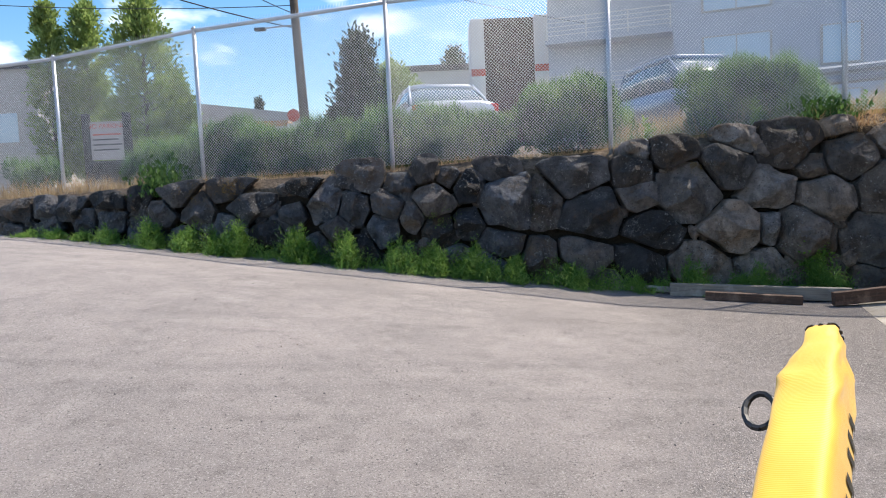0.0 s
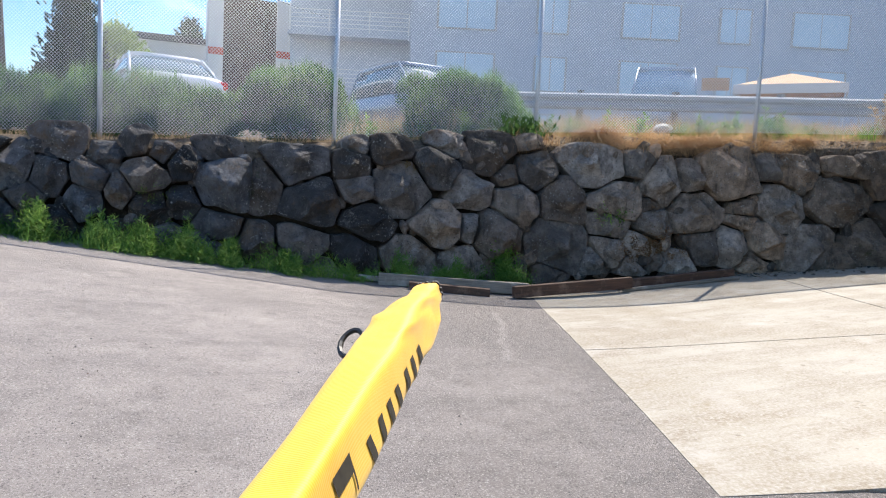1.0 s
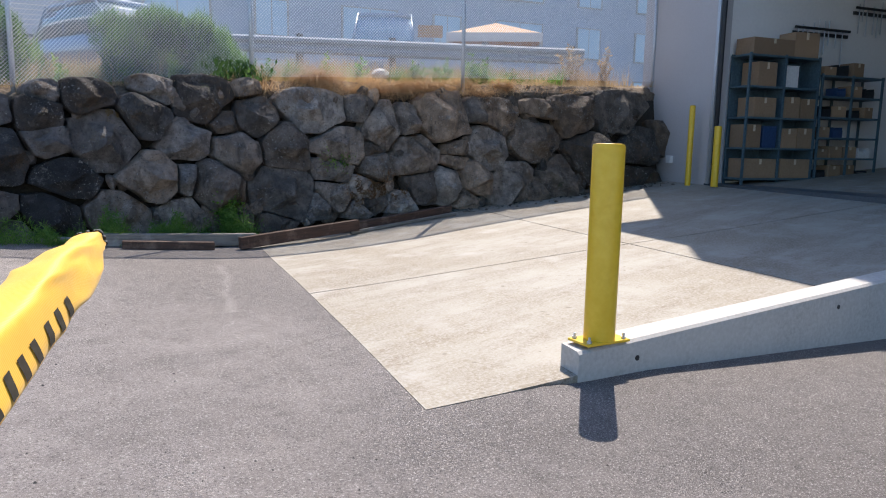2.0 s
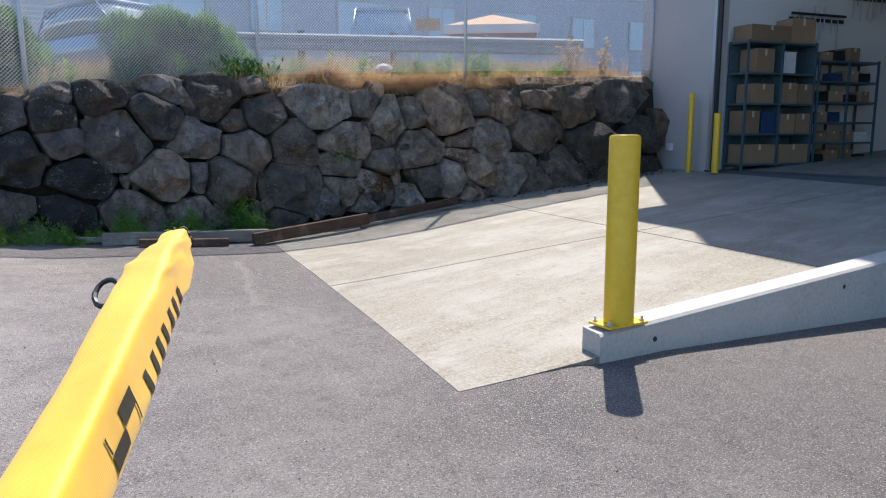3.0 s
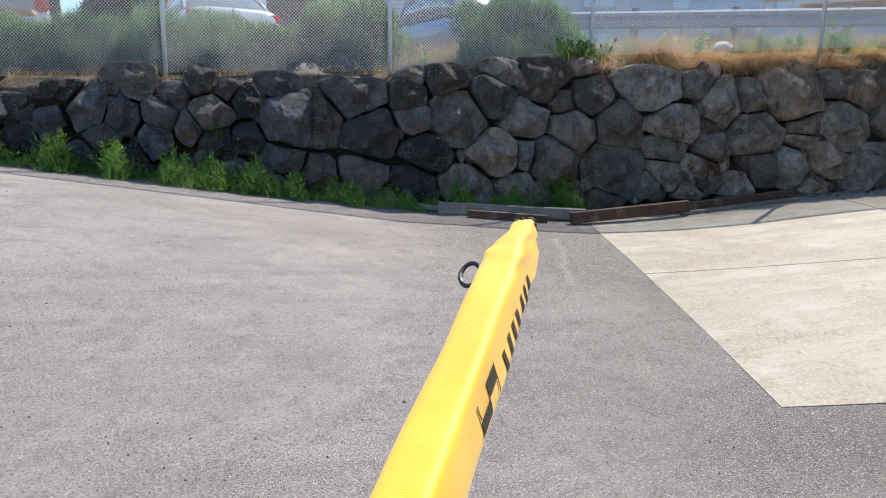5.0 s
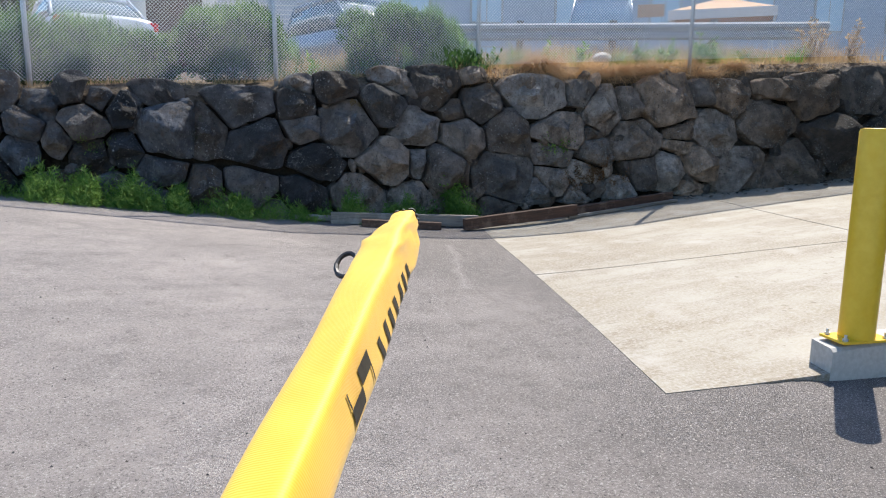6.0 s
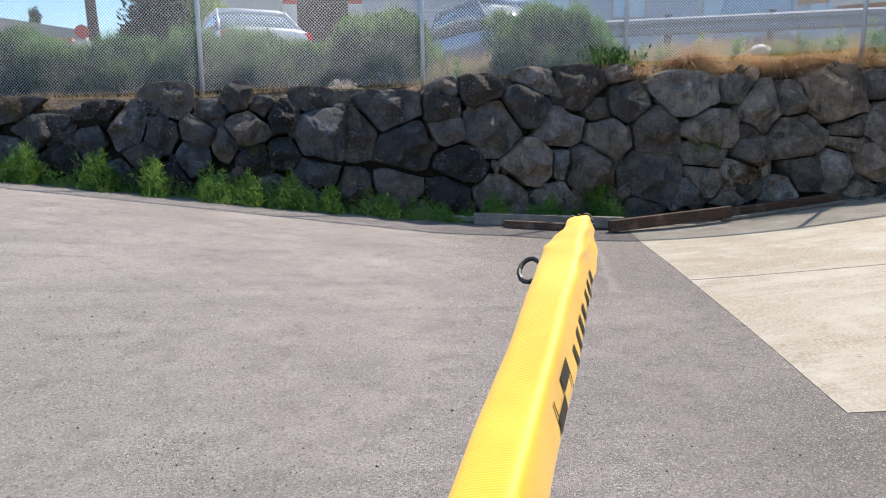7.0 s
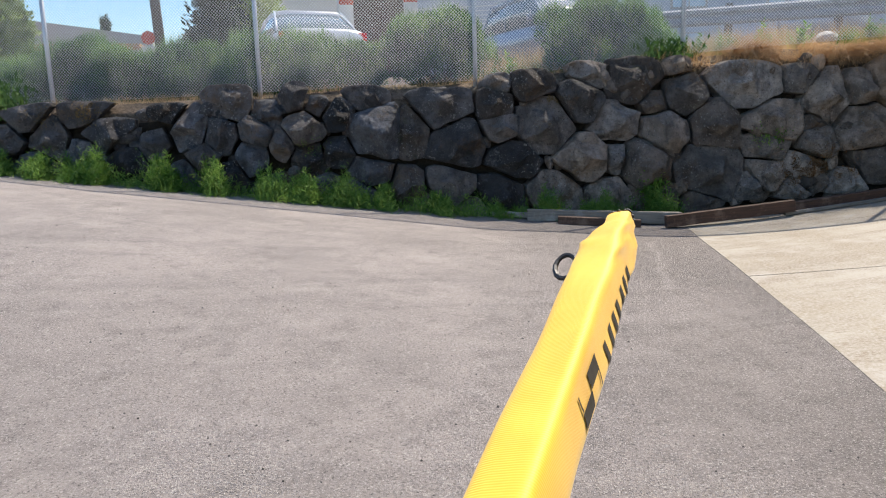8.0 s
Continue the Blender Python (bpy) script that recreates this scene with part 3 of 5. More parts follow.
# wall rack with hanging tools
rack = thing("tool_rack", wh(2.3, 0.03, FLOOR + 2.95), "black wall rack hung with steel tools", "tool rack", "", "", frame_turn())
for x0, x1, z in ((-0.6, 0.75, -0.25), (0.85, 2.6, 0.2)):
    part("rail", boxed(x0, x1, -0.05, -0.02, z, z + 0.06), DARK, rack)
    part("rail", boxed(x0, x1, -0.10, -0.07, z + 0.1, z + 0.14), DARK, rack)
x = -0.5
while x < 2.5:
    if not 0.7 < x < 0.9:
        z = -0.25 if x < 0.8 else 0.2
        bm = bmesh.new()
        rod(bm, (x, -0.06, z - rs.uniform(0.1, 0.5)), (x, -0.06, z + rs.uniform(0.12, 0.3)), 0.013, 0.009, 6)
        part("tool", bm, GALV, rack)
    x += rs.uniform(0.08, 0.2)

# ---- fence ----
POSTS = ((-9.1, 12.6), (-6.05, 11.75), (-3.38, 10.62), (-0.52, 9.75), (2.35, 9.32), (5.15, 8.89), (8.4, 8.1), (13.0, 7.55))
FZ = (1.5, 1.55, 1.63, 1.69, 1.78, 2.06, 2.24, 2.48)
FH = 2.2
fence = thing("chain_link_fence", (0, 0, 0), "galvanised chain-link fence on the earth bank", "fence")
for (x, y), z in zip(POSTS, FZ):
    bm = bmesh.new()
    rod(bm, (x, y, z - 0.5), (x, y, z + FH + 0.03), 0.03, 0.03, 16)
    rod(bm, (x, y, z + FH + 0.03), (x, y, z + FH + 0.06), 0.036, 0.02, 16)
    part("post", bm, GALV, fence, "", True)
for i in range(len(POSTS) - 1):
    (x0, y0), (x1, y1) = POSTS[i], POSTS[i + 1]
    za, zb = FZ[i], FZ[i + 1]
    bm = bmesh.new()
    rod(bm, (x0, y0, za + FH), (x1, y1, zb + FH), 0.027, 0.027, 10)
    part("top_rail", bm, GALV, fence, "", True)
    # woven wire, one panel; thicker wire in the panels past x = 5
    d = Vector((x1 - x0, y1 - y0, zb - za))
    n2 = Vector((d.y, -d.x, 0)).normalized()
    L = d.length
    step, r = 0.044, (0.0027 if x0 > 5 else 0.0020)
    verts, faces = [], []

    def strand(s0, s1, h0, h1, off):
        a = Vector((x0, y0, za)) + d * (s0 / L) + Vector((0, 0, h0)) + n2 * (0.03 + off)
        b = Vector((x0, y0, za)) + d * (s1 / L) + Vector((0, 0, h1)) + n2 * (0.03 + off)
        ax = (b - a).normalized()
        u = ax.cross(n2).normalized() * r
        k = len(verts)
        for p in (a, b):
            verts.extend((p + u, p + n2 * r, p - u, p - n2 * r))
        for q in range(4):
            faces.append((k + q, k + (q + 1) % 4, k + 4 + (q + 1) % 4, k + 4 + q))

    H0, H1 = 0.03, FH + 0.03
    run = (H1 - H0) * 1.0
    s = -run
    while s < L:
        for sg, off in ((1, 0.002), (-1, -0.002)):
            c0, c1 = s, s + run
            a0, a1 = max(c0, 0), min(c1, L)
            if a1 - a0 > 0.03:
                h0, h1 = H0 + (a0 - c0), H0 + (a1 - c0)
                if sg < 0:
                    h0, h1 = H0 + H1 - h0, H0 + H1 - h1
                strand(a0, a1, h0, h1, off)
        s += step
    # knuckled top edge
    s = 0.0
    while s < L:
        strand(s, s + 0.014, H1 - 0.01, H1 + 0.04, 0)
        s += step
    tagged(raw("mesh_fabric", verts, faces, WIRE, fence), "", "", "", "stuff")

# ---- boulder wall ----
def clip(poly, nx, nz, c):
    """Keep the side nx*x + nz*z <= c."""
    out = []
    for i, p in enumerate(poly):
        q = poly[(i + 1) % len(poly)]
        dp, dq = nx * p[0] + nz * p[1] - c, nx * q[0] + nz * q[1] - c
        if dp <= 0:
            out.append(p)
        if dp * dq < 0:
            k = dp / (dp - dq)
            out.append((p[0] + k * (q[0] - p[0]), p[1] + k * (q[1] - p[1])))
    return out


def cells(stones):
    """Outlines of stones (x, z, width, height) that press on one another."""
    for i, (x, z, w_, h_) in enumerate(stones):
        poly = []
        for k in range(16):
            a = 2 * math.pi * k / 16
            c, s = math.cos(a), math.sin(a)
            e = 0.8
            rag = 1.9 if x < -0.3 else 1.0
            k_ = 0.60 * (1 + 0.09 * rag * math.sin(2 * a + i * 2.4) + 0.06 * rag * math.sin(3 * a + i * 5.1))
            poly.append((x + k_ * w_ * math.copysign(abs(c) ** e, c), z + k_ * h_ * math.copysign(abs(s) ** e, s)))
        for j, (x2, z2, w2, h2) in enumerate(stones):
            if j == i or abs(x2 - x) > (w_ + w2) or abs(z2 - z) > (h_ + h2):
                continue
            nx, nz = x2 - x, z2 - z
            dist = math.hypot(nx, nz)
            nx, nz = nx / dist, nz / dist
            ra = 1 / math.sqrt((nx / w_) ** 2 + (nz / h_) ** 2)
            rb = 1 / math.sqrt((nx / w2) ** 2 + (nz / h2) ** 2)
            k = dist * ra / (ra + rb) + 0.006 - 0.024 * abs(math.sin(i * j + 3.7 * (i + j)))
            poly = clip(poly, nx, nz, nx * x + nz * z + k)
            if len(poly) < 3:
                break
        if len(poly) >= 3:
            yield (x, z, w_, h_), poly


def boulder(rng, stone, poly):
    x, z, w_, h_ = stone
    # even outline
    pts = [Vector(p) for p in poly]
    per = [(pts[(i + 1) % len(pts)] - pts[i]).length for i in range(len(pts))]
    total, n = sum(per), 44
    ring = []
    for k in range(n):
        d = total * k / n
        i = 0
        while d > per[i] and i < len(pts) - 1:
            d -= per[i]
            i += 1
        ring.append(pts[i].lerp(pts[(i + 1) % len(pts)], min(1, d / max(per[i], 1e-6))))
    size = min(w_, h_)
    sd = rng.uniform(0, 90)
    mid = sum(ring, Vector((0, 0))) / n
    # broken outline: coarse bites and a fine ragged edge
    rag = []
    for p in ring:
        bite = noise.noise((p.x * 4 + sd, p.y * 4, 1)) * 0.11 + noise.noise((p.x * 17, p.y * 17 + sd, 3)) * 0.022
        rag.append(mid + (p - mid) * (1 + bite - 0.012))
    ring = rag
    base = rng.uniform(0.24, 0.46) * size + 0.04
    proud = rng.uniform(-0.07, 0.07)
    turn = rng.uniform(0, 6.28)
    # cleft faces: a broad front that leans its own way, steeper sides and a few chipped corners
    planes = [(rng.uniform(-0.4, 0.4), rng.uniform(-0.55, 0.15), base * rng.uniform(0.75, 0.95))]
    for q_ in range(5):
        an, sl = turn + q_ * 1.256 + rng.uniform(-0.45, 0.45), rng.uniform(0.35, 1.6)
        planes.append((math.cos(an) * sl, math.sin(an) * sl, base * rng.uniform(0.8, 1.5)))
    for q_ in range(4):
        an, sl = rng.uniform(0, 6.28), rng.uniform(0.2, 1.0)
        planes.append((math.cos(an) * sl, math.sin(an) * sl, base * rng.uniform(0.95, 1.25)))
    verts, faces = [], []
    levels = ((0.86, -0.30), (1.0, -0.20), (1.0, -0.10), (0.985, 0.20), (0.955, 0.5), (0.915, 0.72), (0.865, 0.87), (0.80, 0.96), (0.71, 1), (0.60, 1), (0.48, 1), (0.36, 1), (0.23, 1), (0.11, 1))
    for s, out in levels:
        for p in ring:
            q = mid + (p - mid) * s
            if out > 0:
                dx, dz = q.x - mid.x, q.y - mid.y
                hgt = min(a * dx + b * dz + c for a, b, c in planes)
                ledge = noise.noise((q.x * 3.1 + sd, q.y * 4.2, sd))
                f = max(0.02, hgt + 0.05 * (round(ledge * 5) / 5)) * min(1, out)
                f += (noise.noise((q.x * 8 + sd, q.y * 8, 5)) * 0.024 + noise.noise((q.x * 21, q.y * 21 + sd, 2)) * 0.013) * out
                pit = noise.noise((q.x * 11 - sd, q.y * 11, 8))
                f -= 0.05 * max(0, pit - 0.42) * out
            else:
                f = out * 0.9
            y = wall_y(q.x, q.y) - f - proud
            verts.append((q.x - x, y, q.y - z))
    c = len(verts)
    hgt = min(p[2] for p in planes)
    verts.append((mid.x - x, wall_y(mid.x, mid.y) - hgt - proud, mid.y - z))
    yc = wall_y(x, z)
    verts = [(a, b - yc, d) for a, b, d in verts]
    m_ = len(levels) - 1
    for r in range(m_):
        for k in range(n):
            k2 = (k + 1) % n
            faces.append((r * n + k, r * n + k2, (r + 1) * n + k2, (r + 1) * n + k))
    for k in range(n):
        faces.append((m_ * n + k, m_ * n + (k + 1) % n, c))
    return verts, faces, (x, yc, z)


wall = thing("retaining_wall", (0, 0, 0), "dry-stacked wall of dark basalt boulders", "stone wall", "", "structure")
# earth core behind the stones, colour darkened for the shade in the joints
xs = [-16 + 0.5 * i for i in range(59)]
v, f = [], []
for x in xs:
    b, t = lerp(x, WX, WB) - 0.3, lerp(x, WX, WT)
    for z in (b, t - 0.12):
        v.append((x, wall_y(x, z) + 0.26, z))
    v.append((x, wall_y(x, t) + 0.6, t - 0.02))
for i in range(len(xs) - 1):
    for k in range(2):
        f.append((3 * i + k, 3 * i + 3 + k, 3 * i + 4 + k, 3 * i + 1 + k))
raw("earth_core", v, f, SOIL, wall, "earth between the boulders, darkened to stand for joint shade")

# courses of stones: place along the wall, height, width, height of the stone
rng = random.Random(4)
stones = []
stones += [
    (-1.86, 1.09, 0.38, 0.36), (-1.65, 1.47, 0.43, 0.26), (-1.51, 0.67, 0.56, 0.33), (-1.42, 1.28, 0.56, 0.6), (-1.25, 0.89, 0.62, 0.37), (-1.05, 1.15, 0.47, 0.43),
    (-0.98, 0.67, 0.5, 0.37), (-0.93, 1.58, 0.76, 0.37), (-0.67, 0.87, 0.38, 0.51), (-0.59, 1.19, 0.42, 0.37), (-0.43, 1.44, 0.46, 0.3), (-0.39, 0.53, 0.48, 0.31),
    (-0.26, 1.04, 0.29, 0.37), (-0.08, 1.62, 0.37, 0.35), (0.01, 1.24, 0.62, 0.4), (0.08, 0.8, 0.49, 0.44), (0.2, 0.46, 0.56, 0.37), (0.2, 1.52, 0.32, 0.26),
]
stones += [
    (0.44, 1.37, 0.33, 0.4), (0.46, 0.92, 0.38, 0.43), (0.67, 0.36, 0.52, 0.34), (0.85, 0.66, 0.71, 0.32), (0.86, 1.61, 0.55, 0.31), (0.96, 1.17, 0.74, 0.65),
    (1.44, 1.14, 0.44, 0.69), (1.36, 0.48, 0.47, 0.47), (1.56, 0.17, 0.64, 0.29), (1.79, 1.46, 0.83, 0.5), (1.88, 0.47, 0.75, 0.46), (2.01, 0.96, 0.84, 0.59),
    (2.18, 0.13, 0.58, 0.26), (2.5, 1.47, 0.45, 0.41), (2.53, 0.34, 0.7, 0.48), (2.55, 1.18, 0.51, 0.34), (2.58, 1.76, 0.35, 0.22), (2.72, 0.74, 0.91, 0.45),
]
stones += [
    (3.03, 1.72, 0.53, 0.35), (3.19, 1.21, 0.85, 0.71), (3.24, 0.32, 0.74, 0.52), (3.61, 0.75, 0.77, 0.52), (3.65, 1.49, 0.58, 0.55), (3.81, 1.83, 0.56, 0.31),
    (3.97, 0.26, 0.69, 0.42), (4.06, 0.75, 0.28, 0.39), (4.1, 1.18, 0.69, 0.51), (4.35, 1.72, 0.88, 0.61), (4.44, 0.66, 0.7, 0.69), (4.6, 0.21, 0.6, 0.33),
    (4.6, 1.45, 0.33, 0.3), (4.7, 1.05, 0.69, 0.57), (4.92, 1.92, 0.33, 0.24), (5, 1.54, 0.57, 0.52), (5.15, 0.14, 0.55, 0.23), (5.29, 0.52, 0.99, 0.75),
]
stones += [
    (5.35, 1.14, 0.67, 0.6), (5.76, 0.33, 0.35, 0.34), (5.88, 1.63, 0.99, 0.58), (5.98, 0.48, 0.59, 0.37), (6.02, 0.84, 0.76, 0.34), (6.12, 1.18, 0.87, 0.48),
    (6.29, 0.27, 0.53, 0.22), (6.46, 1.69, 0.43, 0.37), (6.5, 0.53, 0.88, 0.4), (6.61, 1.14, 0.26, 0.19), (6.66, 0.89, 0.43, 0.42), (6.79, 1.46, 0.63, 0.63),
    (6.95, 0.36, 0.52, 0.31), (7.21, 1.57, 0.31, 0.4), (7.3, 1.03, 0.84, 0.62), (7.36, 0.59, 0.47, 0.5), (7.8, 0.61, 0.61, 0.54), (7.83, 1.62, 0.97, 0.74),
]
stones += [
    (7.93, 0.96, 0.48, 0.2), (7.95, 1.17, 0.33, 0.24), (8.08, 0.36, 0.45, 0.25), (8.26, 0.72, 0.59, 0.43), (8.38, 1.76, 0.52, 0.36), (8.58, 1.15, 0.76, 0.62),
    (8.85, 1.7, 0.7, 0.44), (9.01, 0.62, 1.04, 0.67), (9.42, 0.47, 0.42, 0.46), (9.53, 1.31, 1.13, 0.63), (9.65, 1.83, 0.79, 0.3), (10.01, 0.66, 1.09, 0.7),
    (10.33, 1.74, 0.86, 0.67), (10.55, 1.07, 1.21, 0.83), (11, 0.51, 1.09, 0.5), (11.61, 1.84, 1.58, 0.76), (12.03, 0.71, 1.69, 0.42), (12.06, 1.21, 1.48, 0.69),
]
stones += [
    (12.88, 1.41, 0.76, 0.65), (-6.35, 1.07, 0.53, 0.22), (-6.29, 1.3, 0.58, 0.37), (-5.8, 1.33, 0.48, 0.33), (-5.72, 1.08, 0.51, 0.25), (-5.31, 1.34, 0.54, 0.39),
    (-5.07, 1.14, 0.45, 0.32), (-4.63, 1.11, 0.53, 0.35), (-4.63, 1.41, 0.55, 0.27), (-4.16, 1.43, 0.46, 0.28), (-4.07, 1.01, 0.61, 0.36), (-3.79, 1.21, 0.51, 0.31),
    (-3.54, 1.46, 0.88, 0.29), (-3.36, 0.84, 0.6, 0.33), (-3.22, 1.14, 0.56, 0.41), (-2.78, 1.5, 0.69, 0.32), (-2.74, 0.99, 0.64, 0.32), (-2.53, 1.21, 0.76, 0.35),
]
stones += [
    (-2.26, 0.88, 0.55, 0.33),
]
skin_v, skin_f = [], []
for st, poly in cells(stones):
    vv, ff, at = boulder(rng, st, poly)
    skin_f += [tuple(i + len(skin_v) for i in q) for q in ff]
    skin_v += [Vector(p) + Vector(at) for p in vv]
    ob = raw("boulder", vv, ff, STONE, wall)
    ob.location = at

WALL_SKIN = BVHTree.FromPolygons(skin_v, skin_f)

# small stones wedged in the joints
chips = []
for i in range(5):
    bm = bmesh.new()
    bmesh.ops.create_icosphere(bm, subdivisions=2, radius=1)
    for v in bm.verts:
        v.co *= 1 + 0.4 * noise.noise(v.co * 1.4 + Vector((i * 7, 0, 0)))
    chips.append(mesh_of("chinking_stone", bm, STONE))
for i in range(240):
    x = rng.uniform(-6.5, 12.3)
    z = rng.uniform(lerp(x, WX, WB), lerp(x, WX, WT) - 0.1)
    s = rng.uniform(0.05, 0.12)
    ob = new("chinking_stone", rng.choice(chips))
    ob.parent = wall
    ob.matrix_basis = pose(x, wall_y(x, z) + 0.09, z, rng.uniform(0, 360), rng.uniform(0, 360), rng.uniform(0, 360)) @ Matrix.Diagonal((s * 1.4, s, s * 0.8, 1))

# ---- timbers along the foot of the wall ----
def timber(a, b, w_, h_, mat, label, tilt=0.0):
    a, b = Vector(a), Vector(b)
    d = b - a
    t = thing("timber_plank", a, label, "plank", "old timbers")
    t.rotation_euler = (radians(tilt), -math.asin(d.z / d.length), math.atan2(d.y, d.x))
    L = d.length
    bm = boxed(0, L, -w_ / 2, w_ / 2, 0, h_, None, 0.006)
    bmesh.ops.bisect_plane(bm, geom=bm.verts[:] + bm.edges[:] + bm.faces[:], plane_co=(L / 2, 0, 0), plane_no=(1, 0, 0))
    for v in bm.verts:
        v.co += Vector((0, noise.noise(v.co * 3 + a) * 0.01, noise.noise(v.co * 2 - a) * 0.006))
    part("board", bm, mat, t)
    return t


def on_pad(x, y, dz=0.0):
    return (x, y, max(pad_z(x, y), asphalt_z(x, y)) + dz)


timber(on_pad(2.36, 8.52, 0.02), on_pad(2.95, 8.22, 0.02), 0.09, 0.06, WOOD_GREY, "short weathered grey timber offcut on the asphalt")
timber(on_pad(2.72, 8.20), on_pad(4.50, 7.62), 0.10, 0.14, WOOD_GREY, "long weathered grey timber lying along the wall")
timber(on_pad(3.02, 7.90), on_pad(3.94, 7.56), 0.10, 0.09, WOOD_BROWN, "reddish brown timber lying on the asphalt")
timber(on_pad(4.20, 7.42, 0.01), on_pad(5.80, 7.30, 0.05), 0.09, 0.14, WOOD_BROWN, "dark brown heavy timber leaning over the pad edge")
timber(on_pad(5.72, 7.52, 0.02), on_pad(7.55, 7.42, 0.03), 0.10, 0.10, WOOD_BROWN, "dark reddish timber along the foot of the wall")
timber(on_pad(5.70, 7.33, 0.01), on_pad(7.50, 7.25, 0.01), 0.05, 0.04, WOOD_GREY, "thin pale batten beside the timbers")


# ---- plants ----
def blades(name, mat, parent, rs_, n, place, length, width, spread=0.5, bend=0.3):
    """Many thin bent blades. place(rs) gives each root."""
    verts, faces = [], []
    for _ in range(n):
        x, y, z = place(rs_)
        L = length * rs_.uniform(0.5, 1.2) * (0.85 + 0.8 * noise.noise((x * 1.9, y * 1.9, 4)))
        a = rs_.uniform(0, 2 * math.pi)
        lean = rs_.uniform(0, spread)
        d = Vector((math.cos(a) * lean, math.sin(a) * lean, 1)).normalized()
        s = Vector((-math.sin(a), math.cos(a), 0)).lerp(Vector((rs_.uniform(-1, 1), rs_.uniform(-1, 1), 0)), 0.5).normalized() * width * rs_.uniform(0.6, 1.3)
        p = Vector((x, y, z))
        m_ = p + d * L * 0.55
        e = m_ + (d + Vector((math.cos(a), math.sin(a), 0)) * bend).normalized() * L * 0.45
        k = len(verts)
        verts += [p - s * 0.5, p + s * 0.5, m_ + s * 0.45, m_ - s * 0.45, e]
        faces += [(k, k + 1, k + 2, k + 3), (k + 3, k + 2, k + 4)]
    return tagged(raw(name, verts, faces, mat, parent), kind="stuff" if parent else "")


def foliage(name, mat, parent, rs_, n, inside, size, up=0.3, slim=1.0):
    """Small leaf clumps scattered through a volume; inside(rs) gives a place and an outward direction."""
    verts, faces = [], []
    for _ in range(n):
        p, out = inside(rs_)
        d = (out + Vector((rs_.uniform(-1, 1), rs_.uniform(-1, 1), rs_.uniform(-0.6, 1) + up)) * 0.8).normalized()
        s = d.orthogonal().normalized()
        s.rotate(Matrix.Rotation(rs_.uniform(0, 6.28), 3, d))
        L, w_ = size * rs_.uniform(0.6, 1.4), size * rs_.uniform(0.16, 0.34) * slim
        k = len(verts)
        verts += [p, p + d * L * 0.5 + s * w_, p + d * L, p + d * L * 0.5 - s * w_]
        faces.append((k, k + 1, k + 2, k + 3))
    return tagged(raw(name, verts, faces, mat, parent), kind="stuff")


def shrub(x, y, w_, d_, h_, n, label, mat=None, seed=1):
    """A dense rounded shrub of fine upright shoots."""
    rs_ = random.Random(seed)
    z = upper_z(x, y)
    t = thing("shrub", (x, y, z), label, "shrub", "shrubs along the fence")
    lobes = [(rs_.uniform(-0.33, 0.33) * w_, rs_.uniform(-0.3, 0.3) * d_, rs_.uniform(0.08, 0.74) * h_, rs_.uniform(0.18, 0.40)) for _ in range(19)]
    stem = bmesh.new()
    for lx, ly, lz, _ in lobes:
        rod(stem, (lx * 0.15, ly * 0.15, -0.05), (lx * 0.8, ly * 0.8, lz), 0.014, 0.005, 5)
    part("stem_tuft", stem, BARK, t)

    def inside(r_):
        lx, ly, lz, k = r_.choice(lobes)
        a, b = r_.uniform(0, 6.283), math.acos(r_.uniform(-1, 1))
        o = Vector((math.sin(b) * math.cos(a), math.sin(b) * math.sin(a), math.cos(b)))
        q = 0.55 + 0.45 * r_.random() ** 0.5
        p = Vector((lx + o.x * k * w_ * 0.62 * q, ly + o.y * k * d_ * 0.8 * q, lz + o.z * k * h_ * 0.95 * q))
        p.z = max(p.z, 0.02)
        return p, o

    foliage("crown", mat or BUSH, t, rs_, n, inside, 0.075, 1.3, 0.6)

    # upper side only, where the sunlit colour of the shoots belongs
    def tips(r_):
        p, o = inside(r_)
        while o.z < 0.25:
            p, o = inside(r_)
        return p.x, p.y, p.z

    blades("shoot_tip", mat or TIPS, t, rs_, n // 2, tips, 0.24, 0.007, 0.4, 0.25)
    return t


# shrubs behind the fence
DK, PL = "dark green fine-leaved shrub behind the fence", "green fine-leaved shrub with pale tips behind the fence"
shrub(-4.3, 11.63, 1.3, 0.9, 0.75, 8000, DK, seed=12)
shrub(-3.4, 11.31, 1.5, 1.0, 0.95, 11000, DK, seed=2)
shrub(-2.3, 10.95, 1.6, 1.0, 0.72, 11000, DK, seed=3)
shrub(-1.2, 10.6, 1.5, 1.0, 0.78, 11000, DK, seed=4)
shrub(-0.3, 10.32, 1.3, 0.9, 0.85, 9000, PL, seed=13)
shrub(0.6, 10.18, 1.5, 0.9, 0.72, 10000, PL, seed=5)
shrub(2.05, 10.05, 1.75, 1.1, 1.08, 16000, "big rounded dark green shrub behind the fence", seed=6)
shrub(4.12, 9.66, 1.6, 0.9, 0.96, 14000, "rounded green shrub behind the fence", seed=7)
shrub(5.0, 9.5, 0.8, 0.7, 0.70, 6000, "pale green bushy shrub beside the fence post", TIPS, seed=8)
shrub(-6.9, 12.54, 1.0, 0.8, 0.6, 4000, "low green shrub behind the fence", seed=10)

rw = random.Random(21)


